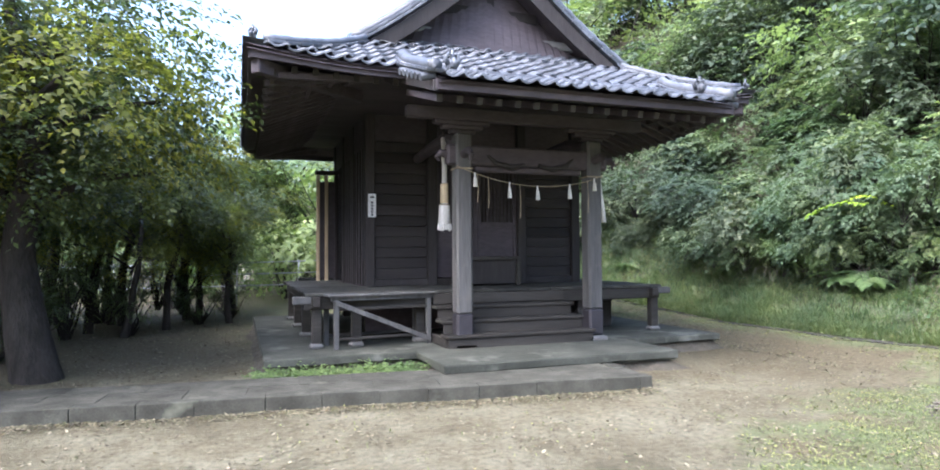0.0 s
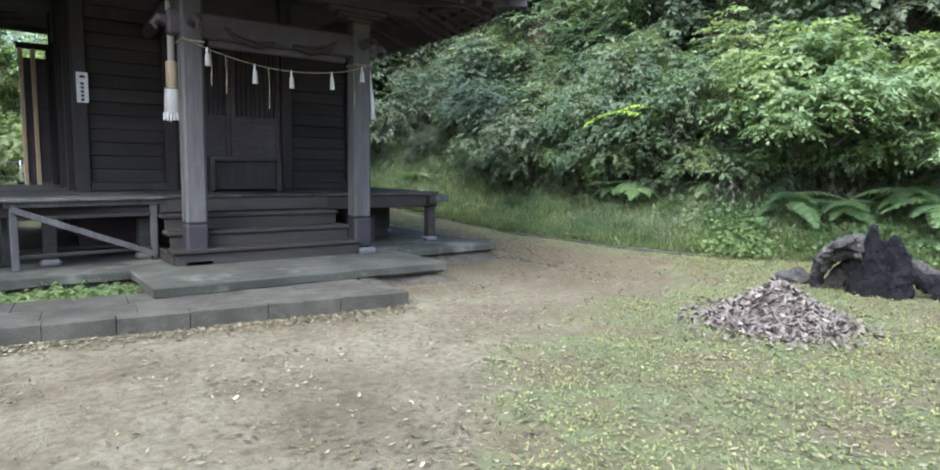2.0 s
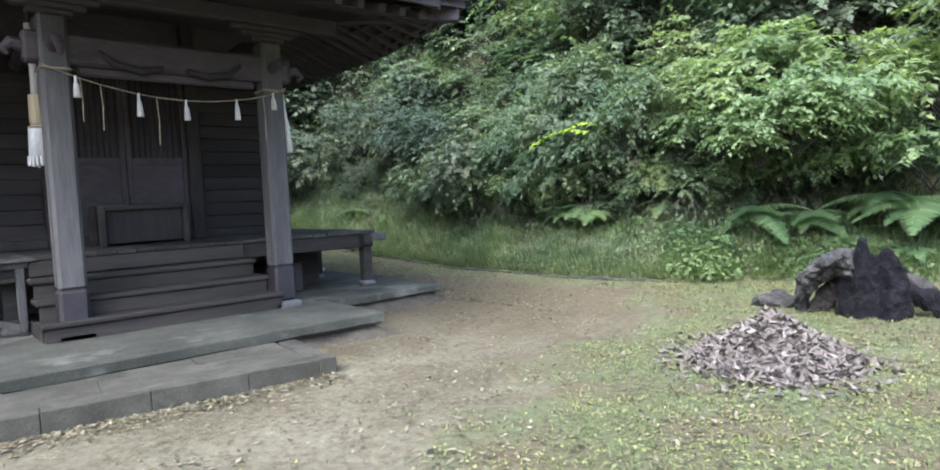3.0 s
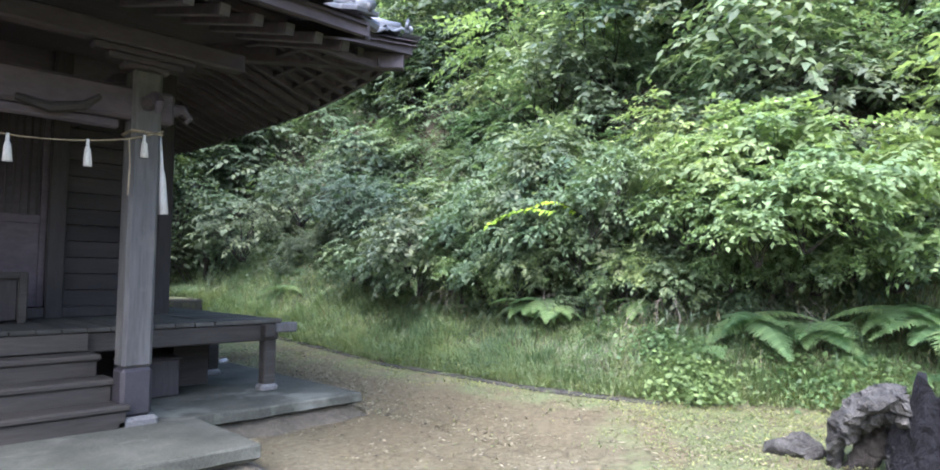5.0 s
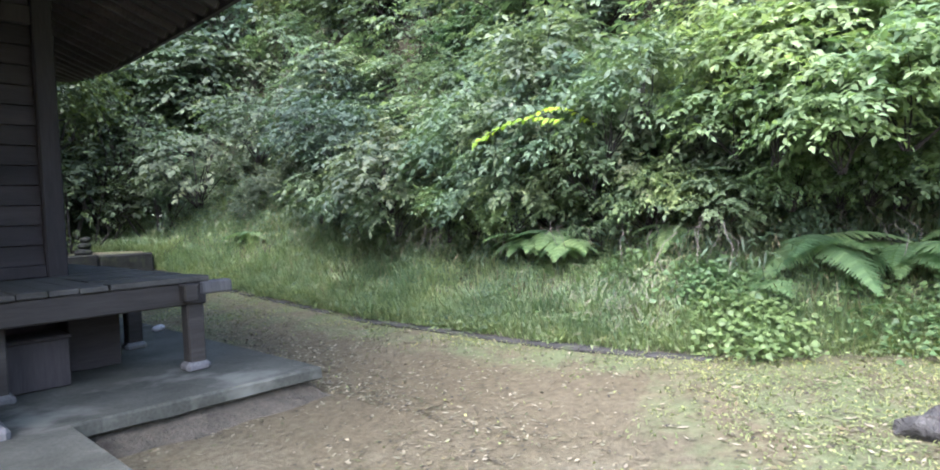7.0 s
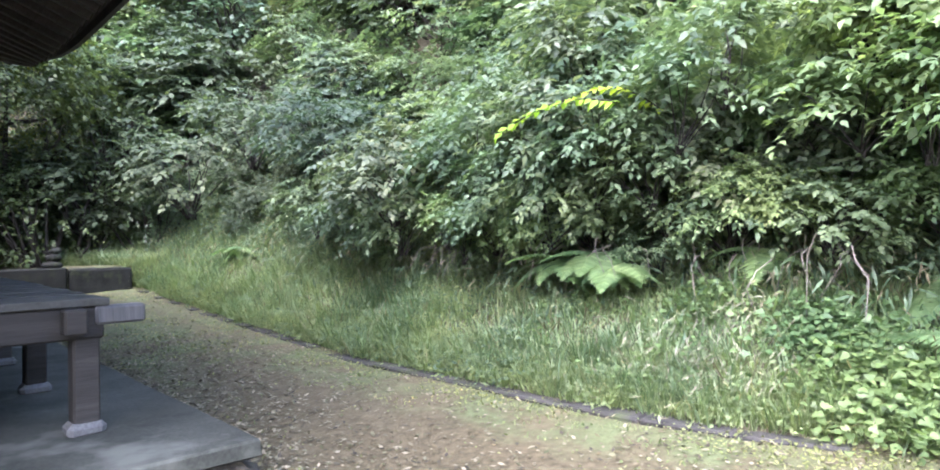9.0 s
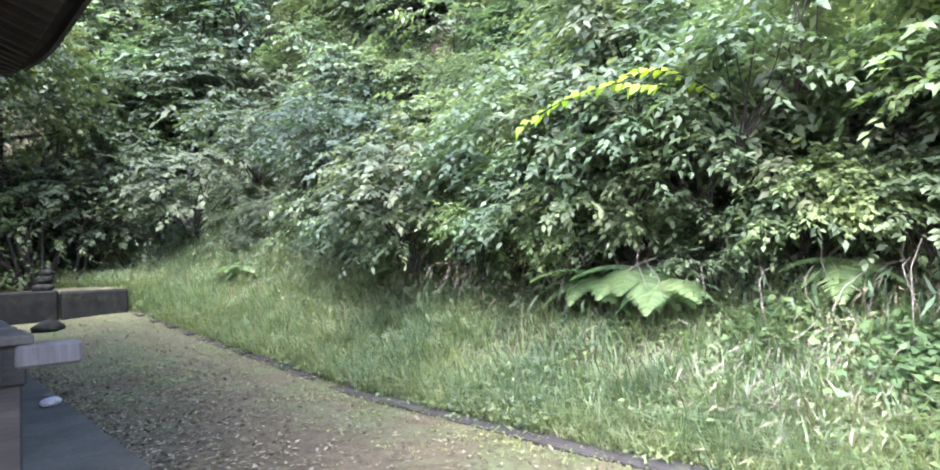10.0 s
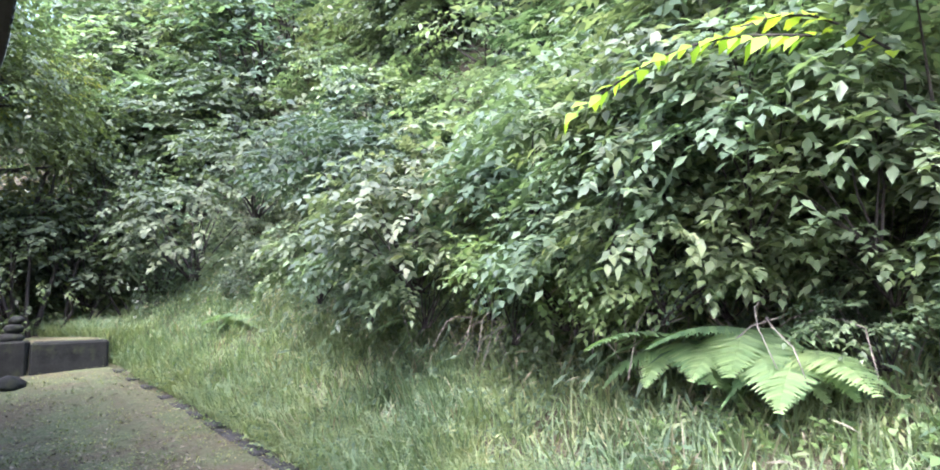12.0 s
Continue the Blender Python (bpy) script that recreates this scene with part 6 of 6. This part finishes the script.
def blades(name, xy, ln, wd, lean, material, label, kind_of="grass", seed=1):
    """Grass: thin bent blades on the ground at the places xy."""
    g = np.random.default_rng(seed)
    k = len(xy)
    z = height(xy[:, 0], xy[:, 1]) - 0.01
    o = np.column_stack([xy, z])
    a = g.uniform(0, 2 * math.pi, k)
    h = g.uniform(*ln, k)
    w = g.uniform(*wd, k)
    le = g.uniform(*lean, k) * h
    d = np.column_stack([np.cos(a), np.sin(a), np.zeros(k)])
    s = np.column_stack([-np.sin(a), np.cos(a), np.zeros(k)]) * w[:, None]
    up = np.array([0, 0, 1.0])
    mid = o + d * (le * 0.35)[:, None] + up * (h * 0.62)[:, None]
    tip = o + d * le[:, None] + up * (h * np.where(le > h * 0.7, 0.75, 1.0))[:, None]
    v = np.stack([o - s, o + s, mid + s * 0.7, mid - s * 0.7, tip, tip], 1)[:, :5]
    me = bpy.data.meshes.new(name)
    me.vertices.add(k * 5)
    me.vertices.foreach_set("co", v.reshape(-1).astype(np.float32))
    i0 = np.arange(k) * 5
    loops = np.stack([i0, i0 + 1, i0 + 2, i0 + 3, i0 + 3, i0 + 2, i0 + 4], 1).reshape(-1)
    me.loops.add(len(loops))
    me.loops.foreach_set("vertex_index", loops.astype(np.int32))
    me.polygons.add(2 * k)
    me.polygons.foreach_set("loop_start", np.stack([np.arange(k) * 7, np.arange(k) * 7 + 4], 1).reshape(-1).astype(np.int32))
    me.materials.append(material)
    me.update(calc_edges=True)
    return tagged(part(name, me, material), label, kind_of, kind="stuff")


def bank_places(n, d0, d1, y0, y1, seed, clump=0.5):
    g = np.random.default_rng(seed)
    y = g.uniform(y0, y1, n)
    x = foot_of_bank(y) + g.uniform(d0, d1, n)
    keep = g.uniform(0, 1, n) < 1 - clump + clump * (waves(x * 2.1, y * 2.1) > -0.1)
    return np.column_stack([x, y])[keep]


def tuft_places(n, per, spread, d0, d1, y0, y1, seed):
    """Blades gathered in tufts on the bank."""
    g = np.random.default_rng(seed)
    c = bank_places(n, d0, d1, y0, y1, seed, 0.45)
    return np.repeat(c, per, 0) + g.normal(0, spread, (len(c) * per, 2))


blades("bank_grass", bank_places(70000, 0.1, 2.6, 1.0, 24, 3), (0.05, 0.2), (0.003, 0.008), (0.4, 1.7), GRASS, "long mixed green grass on the bank", seed=3)
blades("grass_tufts", tuft_places(3000, 18, 0.05, 0.1, 2.5, 2.0, 21, 9), (0.12, 0.38), (0.003, 0.008), (0.4, 1.5), GRASS, "coarse tufts of long grass on the bank", seed=9)
blades("top_grass", tuft_places(1500, 14, 0.07, 1.4, 3.0, 2.0, 21, 14), (0.15, 0.42), (0.003, 0.008), (0.5, 1.7), GRASS, "long leaning grass along the top of the bank", seed=14)
blades("foot_grass", bank_places(42000, 0.03, 0.6, 2.0, 20, 8, 0.15), (0.06, 0.24), (0.003, 0.007), (0.5, 1.8), GRASS, "soft grass overhanging the foot of the bank", seed=8)
blades("dry_grass", tuft_places(420, 12, 0.07, 0.2, 3.2, 1.0, 22, 4), (0.12, 0.4), (0.003, 0.009), (0.6, 1.9), STRAW, "dry straw-coloured grass on the bank", seed=4)


def drooping_leaves(name, xy, lift, size, width, material, label, seed):
    """Long narrow leaves that hang down the slope, dead or green."""
    g = np.random.default_rng(seed)
    k = len(xy)
    o = np.column_stack([xy, height(xy[:, 0], xy[:, 1]) + g.uniform(*lift, k)])
    way = np.column_stack([g.normal(-0.5, 0.35, k), g.normal(0, 0.45, k), g.normal(-0.55, 0.45, k)])
    up = np.array([-0.6, -0.2, 0.8]) + g.normal(0, 0.35, (k, 3))
    v = leaf_array(o, way, up, g.uniform(*size, k), width, SIMPLE_SHAPE)
    return tagged(part(name, soup(name, v, SIMPLE_FACES, material), material), label, "leaves", kind="stuff")


drooping_leaves("dead_bamboo_grass", tuft_places(900, 9, 0.14, 1.1, 3.6, 1.0, 22, 51), (0.03, 0.4), (0.06, 0.17), 0.17, STRAW, "pale dead bamboo-grass leaves hanging on the slope", 51)
drooping_leaves("bamboo_grass", tuft_places(1500, 10, 0.16, 1.0, 4.2, 1.0, 24, 52), (0.05, 0.5), (0.1, 0.22), 0.24, LEAF_MID, "narrow green bamboo-grass leaves on the slope", 52)
drooping_leaves("bank_herbs", tuft_places(1300, 9, 0.1, 0.1, 1.8, 2.0, 21, 54), (0.02, 0.16), (0.035, 0.09), 0.45, GRASS, "leafy herbs among the grass of the bank", 54)
g = np.random.default_rng(53)
drooping_leaves("dead_bamboo_grass", np.column_stack([g.normal(10.5, 0.28, 420), g.normal(7.35, 0.4, 420)]), (0.02, 0.26), (0.06, 0.17), 0.17, STRAW, "tangle of pale dead grass at the foot of the bank", 53)


def lawn_places(n, seed):
    g = np.random.default_rng(seed)
    x, y = g.uniform(0, 13, n), g.uniform(-4, 17.5, n)
    c = turf_cover(x, y)
    keep = (g.uniform(0, 1, n) < np.clip((c + 0.34 * waves(x * 3.1, y * 2.7) + 0.22 * waves(x * 8.3, y * 7.1) - 0.36) * 1.4, 0.015, 1)) & (x < foot_of_bank(y)) & ~((x > 0) & (x < 7.7) & (y > 7.2))
    dist = np.hypot(x - 5, y - 4)
    return np.column_stack([x, y])[keep & (g.uniform(0, 1, n) < np.clip(7 / np.maximum(dist, 1), 0.35, 1))]


blades("lawn_grass", lawn_places(170000, 6), (0.015, 0.055), (0.003, 0.007), (0.4, 1.6), TURF, "short trampled lawn grass", seed=6)


def scatter_leaves(name, n, seed, area, label, material, size=(0.018, 0.07)):
    g = np.random.default_rng(seed)
    p = area(g, n)
    c = np.column_stack([p, height(p[:, 0], p[:, 1]) + 0.008 + g.uniform(0, 0.01, len(p))])
    v = chip_shapes(g, c, size, (0.010, 0.03), 0.22)
    return tagged(part(name, soup(name, v, [(0, 1, 2, 3)], material), material), label, "leaves", kind="stuff")


def yard(g, n):
    x, y = g.uniform(-3, 11, n), g.uniform(0, 17, n)
    ok = (x < foot_of_bank(y) + 0.3) & ~((x > 0.1) & (x < 7.7) & (y > 8.4)) & ~((x > 2.2) & (x < 5.8) & (y > 7.2)) & (g.uniform(0, 1, n) < 0.25 + 0.75 * (waves(x * 1.7, y * 1.9) > 0.1) * (0.4 + 0.6 * (waves(x * 5.1, y * 4.7) > 0)))
    return np.column_stack([x, y])[ok]


def drift(g, n):
    t = g.uniform(0, 1, n)
    a = np.column_stack([-2.2 + 6.7 * t, 7.0 - 0.79 * t - np.abs(g.normal(0, 0.14, n)) - 0.02])
    b = np.column_stack([7.66 + np.abs(g.normal(0, 0.16, n)) + g.choice([0.0, 0.0, 0.8, 1.5], n) * g.uniform(0, 1, n), g.normal(11.5, 2.3, n)])
    b = b[(b[:, 1] > 5.5) & (b[:, 1] < 17)]
    c = np.column_stack([g.uniform(-7, 0.1, n), g.uniform(8.5, 18, n)])
    return np.concatenate([a[: n // 5], b[: n // 2], c[: n // 3]])


scatter_leaves("fallen_leaves", 80000, 11, yard, "scattered dry leaves on the earth", LITTER_MIX, (0.014, 0.06))
def lawn_spots(g, n):
    x, y = g.uniform(1.0, 11.5, n), g.uniform(-1.5, 7.5, n)
    ok = (turf_cover(x, y) > 0.3) & (x < foot_of_bank(y)) & (g.uniform(0, 1, n) < 0.2 + 0.8 * (waves(x * 4.1, y * 4.7) > 0.2))
    return np.column_stack([x, y])[ok]


scatter_leaves("lawn_litter", 16000, 13, lawn_spots, "dead leaves and bits of twig on the lawn", LITTER_MIX, (0.025, 0.1))
scatter_leaves("leaf_drift", 20000, 12, drift, "drifts of dry leaves along the kerb and apron", LITTER_MIX)


# low weeds on the bank and in the bed before the apron
def weeds(name, xy, size, per, material, label, seed, lift=0.12, shape=LEAF_SHAPE):
    g = np.random.default_rng(seed)
    k = len(xy)
    o = np.column_stack([xy, height(xy[:, 0], xy[:, 1])])
    o = np.repeat(o, per, 0) + g.normal(0, 1, (k * per, 3)) * np.array([0.09, 0.09, 0.0])
    o[:, 2] += np.abs(g.normal(lift, lift * 0.5, k * per))
    a = g.uniform(0, 2 * math.pi, k * per)
    way = np.column_stack([np.cos(a), np.sin(a), g.normal(-0.1, 0.3, k * per)])
    up = np.array([-0.4, -0.2, 1.0]) + g.normal(0, 0.3, (k * per, 3))
    v = leaf_array(o, way, up, g.uniform(0.6, 1.2, k * per) * size, 1.0, shape)
    return tagged(part(name, soup(name, v, LEAF_FACES, material), material), label, "weeds", kind="stuff")


weeds("bank_weeds", bank_places(900, 0.3, 2.5, 2.0, 9.0, 21, 0.8), 0.055, 10, LEAF_SPRING, "low broad-leaved weeds on the bank", 21, 0.09)
HEART = np.array([(0, 0, 0), (0.2, 0.42, 0.07), (0.45, 0, 0.0), (0.2, -0.42, 0.07), (1.0, 0, -0.16)])
g = np.random.default_rng(26)
for cx, cy, rx, ry, k in ((10.5, 6.1, 0.3, 0.34, 520), (10.85, 6.5, 0.25, 0.3, 260), (11.25, 5.0, 0.3, 0.5, 170), (11.6, 4.2, 0.3, 0.5, 170), (10.95, 7.5, 0.25, 0.3, 110)):
    weeds("heart_leaf_weeds", np.column_stack([g.normal(cx, rx * 0.6, k), g.normal(cy, ry * 0.6, k)]), 0.068, 5, LEAF_WEED, "dense patch of fresh heart-leaved weeds on the bank", 60 + k, 0.12, HEART)
weeds("bank_weeds", bank_places(3200, 0.05, 2.5, 8.5, 22.0, 22, 0.7), 0.05, 12, LEAF_MID, "low broad-leaved weeds on the bank", 22, 0.08)
weeds("bank_weeds", bank_places(1800, 1.4, 3.2, 2.0, 20.0, 24, 0.5), 0.085, 10, LEAF_COOL, "leafy weeds along the top of the bank", 24, 0.14)
weeds("foot_weeds", bank_places(1700, 0.06, 0.5, 3.5, 18.0, 25, 0.5), 0.045, 9, LEAF_BRIGHT, "small weeds along the foot of the bank", 25, 0.035)
weeds("hill_undergrowth", bank_places(9000, 2.0, 9.5, -2.0, 30.0, 23, 0.1), 0.14, 9, LEAF_MID, "leafy undergrowth on the steep hillside", 23, 0.22)
g = np.random.default_rng(31)
weeds("bed_weeds", np.column_stack([g.uniform(0.1, 2.2, 420), g.uniform(7.85, 8.5, 420)]), 0.06, 9, LEAF_WEED, "low green weeds between the path and the apron", 31, 0.085)


def sun_branch():
    """The yellow-green branch that hangs out over the bank."""
    br = tagged(group_at("hanging_branch", 0, 0, 0), "yellow-green young branch hanging out of the shrubs", "branch")
    g = np.random.default_rng(77)
    for a, c, n in (((10.36, 7.9, 2.47), (9.9, 8.82, 2.28), 36), ((10.7, 7.74, 2.44), (10.2, 8.25, 2.53), 20)):
        t = np.linspace(0, 1, n)[:, None]
        a, c = np.array(a), np.array(c)
        p = a + (c - a) * t + np.array([0, 0, 0.14]) * np.sin(t * math.pi)
        d = unit(c - a)
        side = np.cross(d, np.array([0, 0, 1.0]))
        way = d * 0.6 + side * np.where(np.arange(n) % 2, 1, -1)[:, None] * 0.8 + g.normal(0, 0.2, (n, 3)) + np.array([0, 0, -0.35])
        up = np.array([-0.3, -0.3, 1.0]) + g.normal(0, 0.25, (n, 3))
        part("leaves", soup("leaves", leaf_array(p, way, up, g.uniform(0.08, 0.135, n), 1.0), LEAF_FACES, LEAF_SUN), LEAF_SUN, br, "yellow-green leaves")["kind"] = "stuff"
        part("twig", Build().tube([tuple(q) for q in p[::4]], [0.006] * len(p[::4]), 5, False), BARK, br)


sun_branch()


VINE = surface("dead vine", (0.11, 0.098, 0.085), (0.28, 0.25, 0.21), 6.0, 40.0, 0.9, 0.5)


def dry_vines(x, y, z, n, h, seed):
    """Bare grey vines and twigs hanging on the bank."""
    v = tagged(group_at("dry_vines", x, y, z), "bare grey vines and dead twigs on the bank", "vines")
    r = random.Random(seed)
    for i in range(n):
        a = Vector((r.uniform(-0.5, 0.5), r.uniform(-0.6, 0.6), r.uniform(0.5, 1.0) * h))
        c = Vector((a.x - r.uniform(0.0, 0.3), a.y + r.uniform(-0.3, 0.3), r.uniform(-0.1, 0.25) * h))
        m = a.lerp(c, 0.5) + Vector((r.uniform(-0.12, 0.12), r.uniform(-0.15, 0.15), r.uniform(-0.05, 0.1)))
        part("twig", Build().tube([a, a.lerp(m, 0.5) + Vector((0, 0.03, 0.02)), m, m.lerp(c, 0.5), c], [0.0045, 0.004, 0.0035, 0.003, 0.002], 5, False), VINE, v)


dry_vines(11.25, 6.9, 0.8, 22, 0.6, 3)
dry_vines(11.6, 7.6, 1.6, 7, 0.9, 4)
for i, y in enumerate((5.7, 7.9, 8.7, 9.5, 10.3, 11.2)):
    x = float(foot_of_bank(y)) + 1.55
    dry_vines(x, y, float(height(x, y)), 16, 0.5, 10 + i)


def clover(n, seed):
    """Small broad leaves among the turf."""
    g = np.random.default_rng(seed)
    xy = lawn_places(n, seed)
    k = len(xy)
    o = np.column_stack([xy, height(xy[:, 0], xy[:, 1]) + g.uniform(0.005, 0.04, k)])
    a = g.uniform(0, 2 * math.pi, k)
    way = np.column_stack([np.cos(a), np.sin(a), g.normal(0.1, 0.3, k)])
    up = np.array([0, 0, 1.0]) + g.normal(0, 0.35, (k, 3))
    v = leaf_array(o, way, up, g.uniform(0.014, 0.034, k), 1.3, SIMPLE_SHAPE)
    return tagged(part("lawn_clover", soup("lawn_clover", v, SIMPLE_FACES, TURF), TURF), "small broad leaves in the trampled lawn", "lawn", kind="stuff")


clover(230000, 41)
